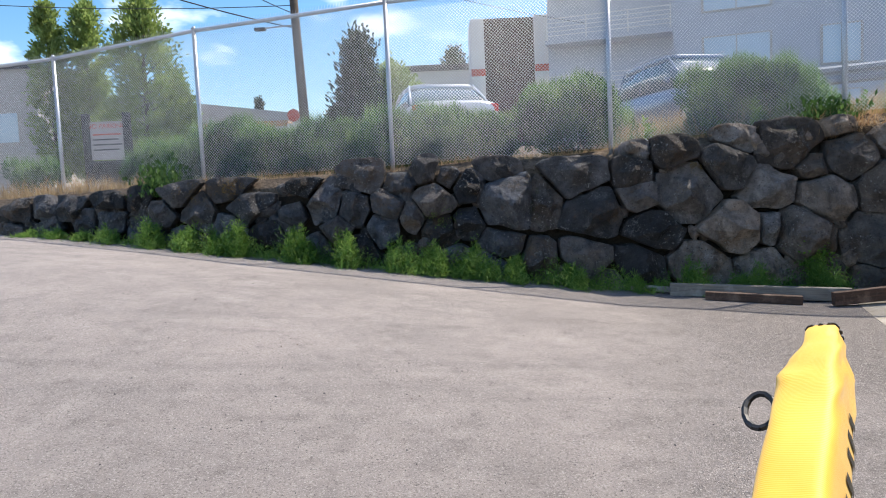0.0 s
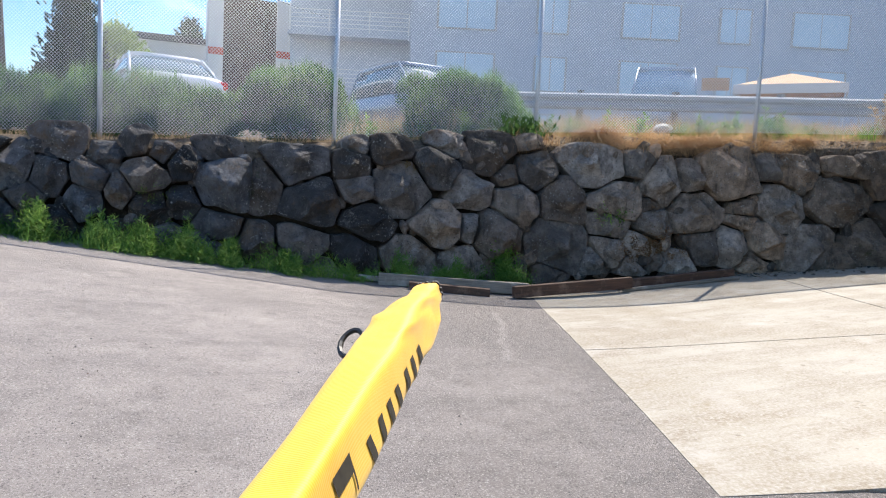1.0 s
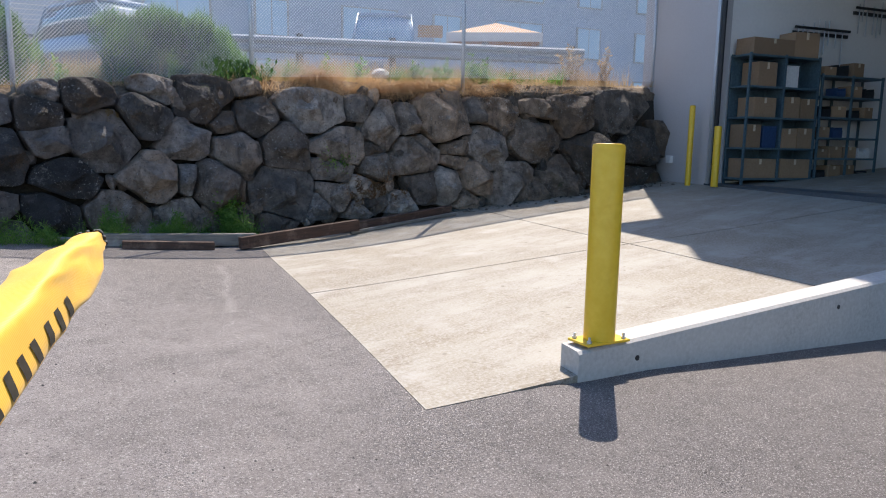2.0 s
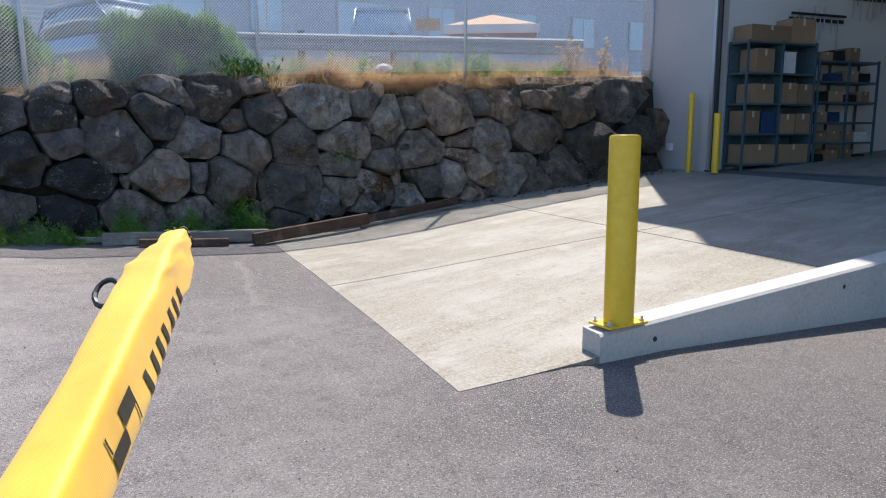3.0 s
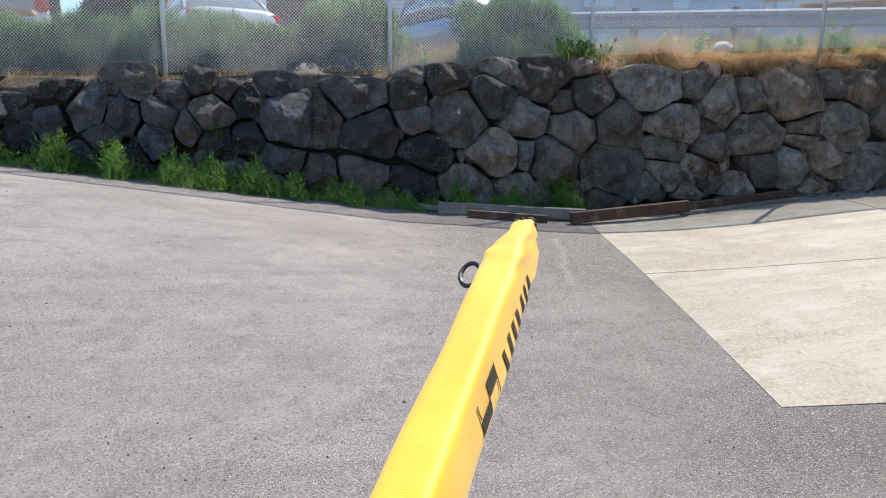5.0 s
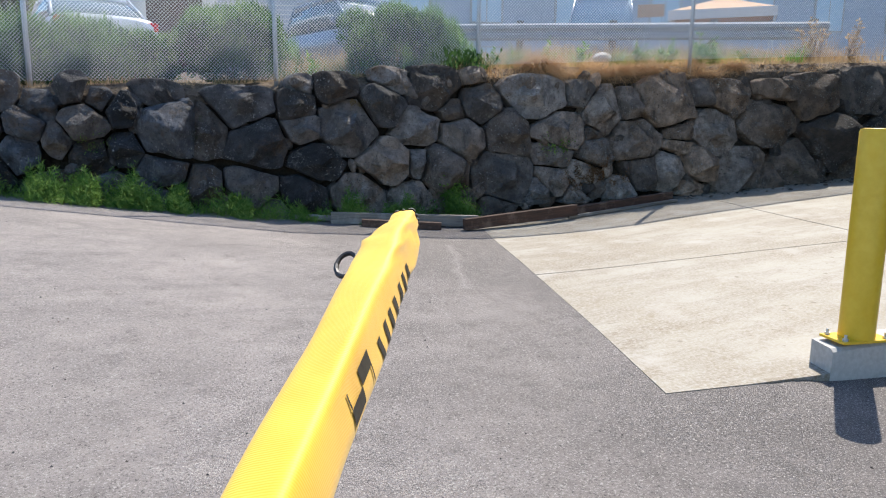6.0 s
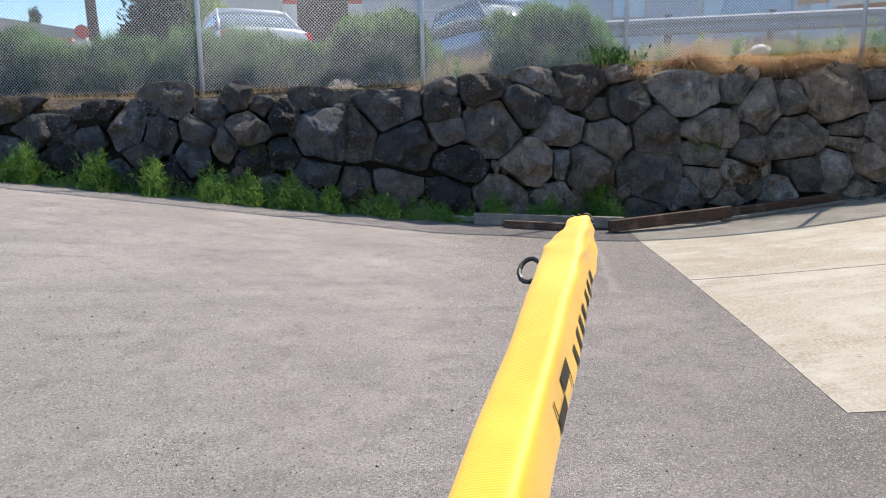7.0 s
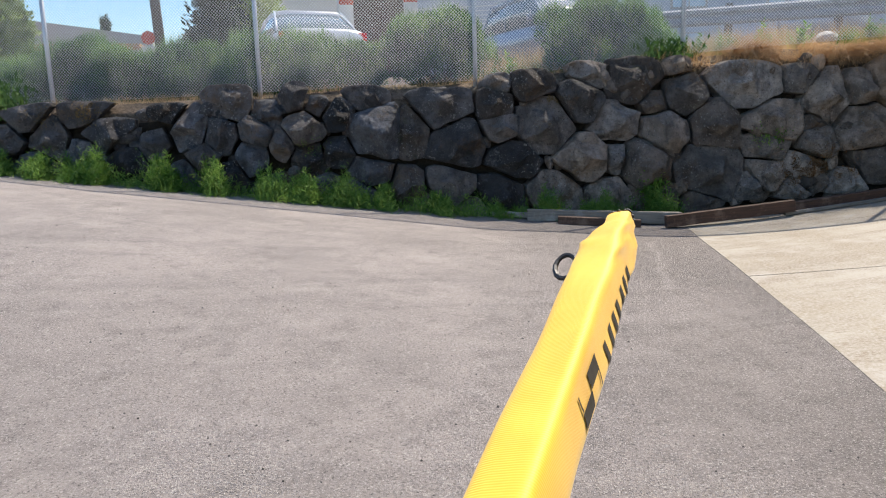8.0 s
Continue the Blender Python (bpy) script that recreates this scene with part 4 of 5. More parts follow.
# weeds at the foot of the wall, clump by clump
for i, (x, w_, h_, n) in enumerate(((-5.6, 0.6, 0.16, 250), (-4.7, 0.6, 0.22, 300), (-3.9, 0.7, 0.32, 700), (-3.2, 0.7, 0.36, 900), (-2.5, 0.8, 0.40, 1100), (-1.8, 0.8, 0.40, 1100), (-1.1, 0.7, 0.42, 1000),
                                  (-0.45, 0.5, 0.34, 500), (0.15, 0.5, 0.42, 900), (0.5, 0.35, 0.36, 600), (0.95, 0.3, 0.34, 500), (1.55, 0.55, 0.34, 900), (2.15, 0.5, 0.26, 500), (3.0, 0.45, 0.34, 450),
                                  (3.75, 0.5, 0.34, 450), (4.45, 0.4, 0.42, 500))):
    t = thing("weed_clump", (0, 0, 0), "bright green feathery weeds at the foot of the wall", "weeds", "weeds along the wall")
    t.location = (x, wall_y(x, lerp(x, WX, WB)) - 0.15, asphalt_z(x, 8.3))

    def near(r_, t=t, x=x, w_=w_):
        px = x + max(-0.7, min(0.7, r_.gauss(0, 0.28))) * w_
        while noise.noise((px * 2.6, 1.3, 2)) < 0.02 and r_.random() < 0.94:
            px = x + max(-0.8, min(0.8, r_.gauss(0, 0.5))) * w_
        py_ = wall_y(px, lerp(px, WX, WB)) - 0.06 - abs(r_.gauss(0, 0.16))
        return px - t.location.x, py_ - t.location.y, max(asphalt_z(px, py_), -9) - 0.01 - t.location.z

    blades("stalk_tuft", WEED, t, rw, n // 7, near, h_ * 0.8, 0.009, 0.5, 0.4)

    def whorl(r_, near=near, h_=h_, t=t):
        p = Vector(near(r_))
        edge = max(0.1, 1 - (abs(p.x) / 0.5) ** 1.5) * (0.35 + 1.6 * abs(noise.noise((p.x * 9, t.location.x * 3, p.y * 9))))
        p.z += h_ * edge * r_.random() ** 1.2
        return p, Vector((r_.uniform(-1, 1), r_.uniform(-1, 1), r_.uniform(-0.1, 0.5)))

    foliage("leaf_tuft", WEED, t, rw, n * 10, whorl, 0.065, 0.45, 0.26)


def bank(x0, x1, k0, k1):
    def f(r_):
        x = r_.uniform(x0, x1)
        y = wall_y(x, lerp(x, WX, WT)) + r_.uniform(k0, k1)
        return x, y, upper_z(x, y) - 0.02
    return f


def tufts(r_):
    while True:
        x, y, z = bank(5.0, 11.0, 0.5, 1.5)(r_)
        if noise.noise((x * 2.2, y * 2.2, 8)) > 0.12:
            return x, y, z


def stuff_blades(label, category, mat, n, where, length, width, spread, bend):
    ob = blades("dry_grass" if mat in (STRAW, MAT) else "grass", mat, None, rw, n, where, length, width, spread, bend)
    return tagged(ob, label, category, "", "stuff")


def drape(r_):
    """Dry grass that hangs over the top stones, thick in places."""
    while True:
        x = r_.uniform(4.9, 12.7)
        top = lerp(x, WX, WT)
        k = r_.uniform(0.12, 0.75)
        if noise.noise((x * 1.1, k * 1.5, 5)) + 0.5 - 0.17 * abs(x - 6.8) > r_.random() * 0.7:
            y = wall_y(x, top) + k
            return x, y, upper_z(x, y) - 0.02 - 0.30 * max(0, 0.45 - k) / 0.49


stuff_blades("matted orange dry grass over the top stones", "dry grass", MAT, 2200, drape, 0.17, 0.005, 2.2, 1.0)


def hanging(n):
    """Long dry blades that arch out over the stones and hang down, in uneven mats."""
    verts, faces = [], []
    while n:
        x = rw.uniform(4.7, 12.6)
        k = rw.uniform(0.12, 0.55)
        thick = 0.34 + 1.0 * noise.noise((x * 1.9, k * 3, 9)) - 0.15 * abs(x - 7.0)
        if rw.random() > thick:
            continue
        n -= 1
        y = wall_y(x, lerp(x, WX, WT)) + k
        p = Vector((x, y, upper_z(x, y) - 0.30 * max(0, 0.45 - k) / 0.49 + 0.02))
        d = Vector((rw.gauss(0, 1.1), rw.gauss(-0.45, 0.6), rw.uniform(0.1, 1.2))).normalized()
        L = rw.uniform(0.12, 0.46) * (0.6 + max(0, thick))
        s = Vector((1, 0.3, rw.uniform(-0.4, 0.4))).normalized() * rw.uniform(0.003, 0.006)
        b = len(verts)
        for i in range(5):
            verts += [p - s * (1 - 0.2 * i), p + s * (1 - 0.2 * i)]
            p = p + d * L / 4
            d = (d + Vector((rw.uniform(-0.3, 0.3), -0.1, -rw.uniform(0.2, 0.75)))).normalized()
        for i in range(4):
            faces.append((b + 2 * i, b + 2 * i + 1, b + 2 * i + 3, b + 2 * i + 2))
    return tagged(raw("dry_grass", verts, faces, MAT), "long dry grass hanging over the boulders", "dry grass", "", "stuff")


hanging(4600)
# loose stones and clods on the bare part of the bank
verts, faces = [], []
for _ in range(900):
    x, y, z = bank(4.8, 12.8, 0.15, 1.0)(rw)
    z -= 0.30 * max(0, 0.45 - (y - wall_y(x, lerp(x, WX, WT)))) / 0.49
    r = 0.012 + 0.04 * rw.random() ** 3
    b = len(verts)
    pts = [Vector((r * rw.uniform(0.6, 1.3) * math.cos(a), r * rw.uniform(0.6, 1.3) * math.sin(a), 0)) for a in (0, 1.2, 2.5, 3.7, 5.0)]
    verts += [Vector((x, y, z)) + p for p in pts] + [Vector((x, y, z + r * 0.5)) + p * 0.6 for p in pts]
    for i in range(5):
        j = (i + 1) % 5
        faces.append((b + i, b + j, b + 5 + j, b + 5 + i))
    faces.append(tuple(b + 5 + i for i in range(5)))
tagged(raw("loose_stones", verts, faces, BANK), "small loose stones and clods on the dry bank", "stones", "", "stuff")
stuff_blades("tall dry straw grass behind the fence", "dry grass", STRAW, 13000, bank(5.3, 12.8, 0.6, 3.4), 0.40, 0.005, 0.5, 0.4)
stuff_blades("sparse dry grass along the bank", "dry grass", STRAW, 2600, bank(-8, 5.3, 0.1, 0.9), 0.15, 0.005, 0.9, 0.6)
stuff_blades("tall dry stalks near the warehouse", "dry grass", STRAW, 260, bank(10.3, 12.9, 0.5, 1.3), 0.6, 0.007, 0.35, 0.3)
stuff_blades("green weeds among the bank stones", "grass", WEED, 3000, tufts, 0.36, 0.010, 0.7, 0.5)
stuff_blades("dry grass beyond the shrubs", "dry grass", STRAW, 2600, bank(2.5, 4.3, 0.5, 2.6), 0.45, 0.005, 0.5, 0.4)
stuff_blades("grey-green weeds between the shrubs", "grass", BROAD, 2400, bank(2.4, 5.2, 0.4, 2.2), 0.32, 0.008, 0.6, 0.5)
stuff_blades("pale grass under the fence by the sign", "dry grass", STRAW, 1500, bank(-9, -4.3, 0.2, 1.6), 0.3, 0.010, 0.6, 0.5)

stuff_blades("flat dry litter over the bare bank", "dry grass", STRAW, 3400, bank(7.6, 12.9, 0.1, 0.9), 0.13, 0.006, 4.0, 0.8)
stuff_blades("dry litter and roots along the wall top", "dry grass", STRAW, 2600, bank(-4.5, 5.0, 0.08, 0.7), 0.13, 0.005, 4.0, 0.8)


def weed_plant(x, k, h_, label, mat):
    """One upright weed: a bent stem with leaves up its length and a tuft at the tip."""
    y = wall_y(x, lerp(x, WX, WT)) + k
    t = thing("weed_plant", (x, y, upper_z(x, y) - 0.02), label, "weed", "weeds on the bank")
    lean = Vector((rw.uniform(-0.2, 0.2), rw.uniform(-0.2, 0.1), 1))
    shoots = [(lean * h_, 1.0)] + [((lean + Vector((rw.uniform(-0.7, 0.7), rw.uniform(-0.4, 0.4), 0))) * h_ * rw.uniform(0.4, 0.8), 0.7) for _ in range(4)]
    bm = bmesh.new()
    for top, _ in shoots:
        rod(bm, (0, 0, 0), top, 0.005, 0.002, 5, False)
    part("stem", bm, mat, t)

    def leaf(r_):
        top, _ = r_.choice(shoots)
        u = 0.2 + 0.8 * r_.random()
        return top * u, Vector((r_.uniform(-1, 1), r_.uniform(-1, 1), 0.3))

    foliage("leaf_tuft", mat, t, rw, int(260 * h_), leaf, 0.075, 0.2, 0.9)


for x, k, h_ in ((5.45, 0.5, 0.32), (5.9, 0.75, 0.3), (6.5, 0.9, 0.45), (6.9, 0.7, 0.35), (7.75, 0.6, 0.42), (8.0, 0.75, 0.36), (8.3, 0.62, 0.45), (8.75, 0.5, 0.52), (8.95, 0.55, 0.42), (9.2, 0.7, 0.36), (9.9, 0.9, 0.3),
                 (4.1, 0.42, 0.4), (3.7, 0.5, 0.3), (2.9, 0.6, 0.35)):
    weed_plant(x, k, h_, "leafy green weed standing on the dry bank", WEED)
for x, k, h_ in ((11.0, 0.7, 0.7), (11.35, 0.9, 0.8), (11.8, 0.6, 0.75), (12.1, 0.8, 0.65)):
    weed_plant(x, k, h_, "tall withered reddish weed beside the warehouse", STRAW)

wd = thing("weed_clump", (-3.85, 10.15, 1.42), "leafy green weed growing from the wall top", "weeds", "weeds along the wall")
foliage("leaf_tuft", BROAD, wd, rw, 1100, lambda r_: (Vector((r_.gauss(0, 0.16), r_.gauss(0, 0.12), abs(r_.gauss(0.15, 0.16)))), Vector((0, 0, 1))), 0.07)
wd = thing("weed_clump", (4.9, 8.85, 2.0), "broad-leaved green weed growing by the fence post", "weeds", "weeds along the wall")
foliage("leaf_tuft", BROAD, wd, rw, 520, lambda r_: (Vector((r_.gauss(0, 0.19), r_.gauss(0, 0.10), abs(r_.gauss(0.08, 0.09)))), Vector((0, 0, 1))), 0.075)

def moss_patch(x, z, r, mat, label, n, leaf):
    """Short growth that lies on the faces of the stones."""
    mo = thing("moss_tuft", (x, wall_y(x, z), z), label, "moss", "moss and weeds on the wall")

    def on_stone(r_):
        while True:
            px, pz = x + r_.gauss(0, r * 0.5), z + r_.gauss(0, r * 0.34)
            if noise.noise((px * 9, pz * 9, 6)) < -0.1:
                continue
            at, normal, _, _ = WALL_SKIN.ray_cast(Vector((px, wall_y(px, pz) - 1.5, pz)), Vector((0, 1, 0)), 2.5)
            if at is not None:
                return at - mo.location, normal

    foliage("moss", mat, mo, rw, n, on_stone, leaf)


for x, z, r, mat, label, n, leaf in ((3.28, 1.50, 0.11, MOSS, "yellow ochre moss on a dark boulder", 420, 0.014), (3.05, 1.20, 0.14, MOSS, "yellow ochre moss on a dark boulder", 160, 0.012),
                                     (6.45, 0.52, 0.34, RUST, "orange dry growth in the wall joints", 1300, 0.026), (6.80, 0.60, 0.3, RUST, "orange dry growth in the wall joints", 900, 0.026),
                                     (6.05, 0.95, 0.2, WEED, "green weed rooted in a wall joint", 160, 0.035), (0.1, 1.02, 0.18, WEED, "green moss on a dark boulder", 200, 0.018),
                                     (-2.7, 1.50, 0.2, MOSS, "orange dry growth over a boulder", 350, 0.02), (-3.3, 1.45, 0.2, MOSS, "ochre moss over a boulder", 200, 0.018),
                                     (4.5, 0.35, 0.22, WEED, "green weed rooted in a wall joint", 300, 0.05)):
    moss_patch(x, z, r, mat, label, n, leaf)

# ---- loose stones on the bank ----
def cobble(x, y, z, r, mat, label):
    bm = bmesh.new()
    bmesh.ops.create_icosphere(bm, subdivisions=2, radius=r)
    for v in bm.verts:
        v.co *= 1 + noise.noise(v.co * (2.2 / r) + Vector((x, y, z))) * 0.35
        v.co.z *= 0.62
    ob = part("rock", bm, mat)
    ob.location = (x, y, z)
    return tagged(ob, label, "rock", "loose rocks")


cobble(7.35, 8.9, 2.28, 0.16, KERB, "pale rounded rock on the grassy bank")
for x, y, r in ((2.55, 9.0, 0.13), (2.8, 9.12, 0.1), (10.9, 7.5, 0.1), (12.2, 7.35, 0.09)):
    cobble(x, y, upper_z(x, y) - 0.05 - (0.12 if x > 8 else 0), r, STONE, "grey rock bedded in the earth bank")
rg = random.Random(31)
for i in range(34):
    x = rg.uniform(5.6, 12.4)
    y = wall_y(x, lerp(x, WX, WB)) - rg.uniform(0.05, 0.5)
    cobble(x, y, on_pad(x, y)[2] + 0.006, rg.uniform(0.012, 0.035), STONE, "small stone chip on the concrete")

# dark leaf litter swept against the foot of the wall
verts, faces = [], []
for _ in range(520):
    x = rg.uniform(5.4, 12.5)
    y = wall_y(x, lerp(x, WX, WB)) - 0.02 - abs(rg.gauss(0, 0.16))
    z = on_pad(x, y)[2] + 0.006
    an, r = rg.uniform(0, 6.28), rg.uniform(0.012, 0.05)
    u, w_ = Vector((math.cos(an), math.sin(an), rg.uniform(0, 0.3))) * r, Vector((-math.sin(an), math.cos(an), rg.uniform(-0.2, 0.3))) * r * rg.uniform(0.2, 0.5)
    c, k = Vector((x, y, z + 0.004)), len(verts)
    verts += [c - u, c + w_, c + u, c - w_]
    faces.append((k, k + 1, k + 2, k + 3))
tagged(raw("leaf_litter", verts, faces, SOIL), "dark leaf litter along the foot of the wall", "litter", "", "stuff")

grit = []
for i in range(420):
    a, r = rg.uniform(-0.5, 1.1), rg.uniform(1.2, 8) ** 1.0
    x, y = 0.2 + math.sin(a) * r, -0.2 + math.cos(a) * r
    pa_, pb_ = pad_ab(x, y)
    if pa_ > -0.1 and pb_ > -0.1:
        continue
    grit.append((x, y, asphalt_z(x, y), rg.uniform(0.003, 0.009)))
gv, gf = [], []
for x, y, z, r in grit:
    k = len(gv)
    for q in range(5):
        gv.append((x + r * math.cos(q * 1.257) * rg.uniform(0.7, 1.3), y + r * math.sin(q * 1.257) * rg.uniform(0.7, 1.3), z - 0.002))
    gv.append((x, y, z + r * 0.9))
    gf += [(k + q, k + (q + 1) % 5, k + 5) for q in range(5)]
tagged(raw("gravel", gv, gf, STONE), "dark loose grit scattered on the asphalt", "gravel", "", "stuff")

# ---- notice board behind the fence ----
sb = thing("notice_board", (-5.75, 12.8, 1.72), "white notice board with red heading between dark posts", "sign", turn=0)
for x in (-0.36, 0.36):
    part("post", boxed(x - 0.06, x + 0.06, -0.06, 0.04, -0.1, 1.26, None, 0.006), DARK, sb)
part("board", boxed(-0.298, 0.298, -0.02, 0.02, 0.45, 1.12), PAINT_GREY, sb)
part("lower_panel", boxed(-0.298, 0.298, -0.02, 0.02, 0.02, 0.43), DARK, sb)
fc = bpy.data.curves.new("heading", "FONT")
fc.body, fc.size, fc.extrude, fc.align_x = "NO PARKING", 0.115, 0.002, "CENTER"
fc.materials.append(RED)
ht = new("heading", fc)
ht.parent = sb
ht.matrix_basis = pose(0, -0.024, 1.0, 90, 0, 0)
for i in range(4):
    part("text_line", boxed(-0.25, 0.25 - 0.05 * (i % 2), -0.024, -0.0205, 0.88 - 0.09 * i, 0.905 - 0.09 * i), RED if i == 0 else DARK, sb)


# ---- vehicles ----
GLASS, gn, gl, gb = shader("car_glass", 0.03)
gb.inputs["Base Color"].default_value = (0.12, 0.17, 0.19, 1)
gb.inputs["Specular IOR Level"].default_value = 0.8


def car_paint(name, col):
    m, n, l, b = shader(name, 0.28, 0.35)
    b.inputs["Base Color"].default_value = (*col, 1)
    b.inputs["Coat Weight"].default_value = 0.6
    return m


SILVER = car_paint("silver_car_paint", (0.62, 0.64, 0.67))
NAVY = car_paint("blue_grey_car_paint", (0.16, 0.22, 0.30))
PALE_VAN = car_paint("pale_van_paint", (0.36, 0.42, 0.50))
LAMP = surface("lamp_red", (0.6, 0.02, 0.02), (0.45, 0.01, 0.01), None, 8, 50, 0.2, bump=0)
TYRE = surface("tyre_rubber", (0.02, 0.02, 0.02), (0.015, 0.015, 0.015), None, 8, 50, 0.85, bump=0)
RIM = surface("wheel_rim", (0.4, 0.41, 0.42), (0.3, 0.31, 0.32), None, 8, 50, 0.35, 0.8, bump=0)


def loft(bm, rings):
    rows = [[bm.verts.new(p) for p in r] for r in rings]
    n = len(rows[0])
    for r, s in zip(rows, rows[1:]):
        for i in range(n):
            bm.faces.new((r[i], r[(i + 1) % n], s[(i + 1) % n], s[i]))
    bm.faces.new(rows[0][::-1])
    bm.faces.new(rows[-1])


def hoop(x, w_, z0, z1, top=1.0, n=20):
    """A rounded cross-section across the car."""
    out = []
    for i in range(n):
        a = 2 * math.pi * i / n
        c, s = math.cos(a), math.sin(a)
        k = (top if s > 0 else 1.0)
        e = 0.45
        out.append((x, w_ / 2 * math.copysign(abs(c) ** e, c) * (1 + (k - 1) * max(0, s)), (z0 + z1) / 2 + (z1 - z0) / 2 * math.copysign(abs(s) ** e, s)))
    return out


def car(place, turn, label, category, paint, L, W, H, belt, cabin, rails=False, glass=None):
    """x is forward. cabin: rear foot, rear top, front top, front foot of the glasshouse."""
    t = thing("parked_" + category.split()[-1], place, label, category, "parked cars", "", turn)
    bm = bmesh.new()
    h = L / 2
    loft(bm, [hoop(-h, W * 0.80, 0.42, belt - 0.08), hoop(-h + 0.10, W * 0.92, 0.30, belt - 0.01), hoop(-h + 0.7, W, 0.22, belt + 0.02), hoop(0, W, 0.20, belt),
              hoop(h - 1.2, W, 0.22, belt - 0.04), hoop(h - 0.35, W * 0.95, 0.28, belt - 0.16), hoop(h, W * 0.78, 0.36, belt - 0.30)])
    body = part("body", bm, paint, t, "", True)
    a, b, c, d = cabin
    bm = bmesh.new()
    loft(bm, [hoop(a, W * 0.86, belt - 0.1, belt + 0.02), hoop((a + b) / 2, W * 0.86, belt - 0.1, (belt + H) / 2, 0.93), hoop(b, W * 0.84, belt - 0.1, H - 0.05, 0.86), hoop((b + c) / 2, W * 0.84, belt - 0.1, H - 0.01, 0.86),
              hoop(c, W * 0.84, belt - 0.1, H - 0.05, 0.86), hoop((c + d) / 2, W * 0.86, belt - 0.1, (belt + H) / 2, 0.93), hoop(d, W * 0.86, belt - 0.1, belt + 0.01)])
    part("glasshouse", bm, glass or GLASS, t, "glass coloured pale like reflected sky" if glass else "dark tinted glass", True)
    bm = bmesh.new()
    loft(bm, [hoop(b - 0.06, W * 0.70, H - 0.17, H - 0.015), hoop(b + 0.12, W * 0.75, H - 0.17, H + 0.005), hoop((b + c) / 2, W * 0.76, H - 0.17, H + 0.018), hoop(c - 0.12, W * 0.75, H - 0.17, H + 0.005), hoop(c + 0.06, W * 0.70, H - 0.17, H - 0.015)])
    part("roof", bm, paint, t, "", True)
    for s in (-1, 1):
        for (x0, z0), (x1, z1) in (((a, belt), (b, H - 0.04)), ((d, belt), (c, H - 0.04)), (((b + c) / 2 - 0.1, belt), ((b + c) / 2 - 0.1, H - 0.03))):
            bm = bmesh.new()
            rod(bm, (x0, s * W * 0.425, z0), (x1, s * W * 0.37, z1), 0.026, 0.022, 8)
            part("pillar", bm, paint, t, "", True)
        part("mirror", boxed(d - 0.35, d - 0.25, s * W * 0.5 - 0.02, s * W * 0.5 + s * 0.16 + 0.02, belt, belt + 0.13, None, 0.03), paint, t)
        tl = part("tail_light", boxed(-h + 0.02, -h + 0.16, s * W * 0.30, s * W * 0.455, belt - 0.24, belt - 0.09, None, 0.02), LAMP, t, "red tail light")
        part("headlight", boxed(h - 0.30, h - 0.06, s * W * 0.28, s * W * 0.43, belt - 0.34, belt - 0.22, None, 0.02), WHITE, t, "clear headlight")
        if rails:
            bm = bmesh.new()
            rod(bm, (b + 0.1, s * W * 0.35, H + 0.05), (c - 0.05, s * W * 0.35, H + 0.05), 0.018, 0.018, 8)
            part("roof_rail", bm, GALV, t, "silver roof rail")
        for x in (-h + 0.85, h - 0.85):
            bm = bmesh.new()
            rod(bm, (x, s * (W / 2 - 0.21), 0.32), (x, s * (W / 2 - 0.005), 0.32), 0.32, 0.32, 24)
            wheel = part("wheel", bm, TYRE, t, "", True)
            bm = bmesh.new()
            rod(bm, (x, s * (W / 2 - 0.03), 0.32), (x, s * (W / 2 + 0.004), 0.32), 0.21, 0.19, 20)
            part("rim", bm, RIM, wheel)
    part("bumper", boxed(-h - 0.03, -h + 0.12, -W * 0.40, W * 0.40, 0.36, 0.56, None, 0.04), paint, t)
    part("rear_plate", boxed(-h - 0.045, -h - 0.035, -0.16, 0.16, 0.60, 0.72), WHITE, t, "blank white plate")
    return t


# van glass: the reflected sky is put into its pale base colour
PALE_GLASS = surface("painted_sky_glass", (0.30, 0.40, 0.47), (0.24, 0.33, 0.40), None, 1.5, 20, 0.05, 0.0, bump=0)
car((0.05, 16.0, upper_z(0.2, 16) + 0.12), 101, "silver sedan parked with its tail to the fence", "silver sedan", SILVER, 4.7, 1.84, 1.45, 0.95, (-1.75, -0.95, 0.45, 1.25))
car((5.75, 16.0, upper_z(5, 15) + 0.05), -80, "blue-grey estate car with sun glinting on its windscreen", "grey wagon", NAVY, 4.8, 1.88, 1.72, 1.02, (-2.1, -1.75, 0.35, 1.2), True)
car((13.3, 16.5, upper_z(12, 16)), -130, "pale blue-grey van parked beyond the bank", "grey van", PALE_VAN, 4.9, 1.95, 2.05, 1.15, (-2.3, -2.15, 0.9, 1.6), True, PALE_GLASS)

# ---- guardrail ----
gr = thing("guardrail", (0, 0, 0), "galvanised corrugated steel guardrail on posts", "guardrail")
GA, GB = Vector((5.95, 13.0, 2.75)), Vector((12.3, 8.7, 2.72))
gd = GB - GA
gnrm = Vector((gd.y, -gd.x, 0)).normalized()
bm = bmesh.new()
prof = ((0.0, 0.12), (0.05, 0.16), (0.05, 0.22), (0.0, 0.26), (0.0, 0.30), (0.05, 0.34), (0.05, 0.40), (0.0, 0.44))
rows = [[bm.verts.new(GA + gd * k + gnrm * (o + th) + Vector((0, 0, z))) for th in (0, 0.004) for o, z in (prof if th == 0 else prof[::-1])] for k in (0, 0.25, 0.5, 0.75, 1)]
for r, s in zip(rows, rows[1:]):
    for i in range(16):
        bm.faces.new((r[i], r[(i + 1) % 16], s[(i + 1) % 16], s[i]))
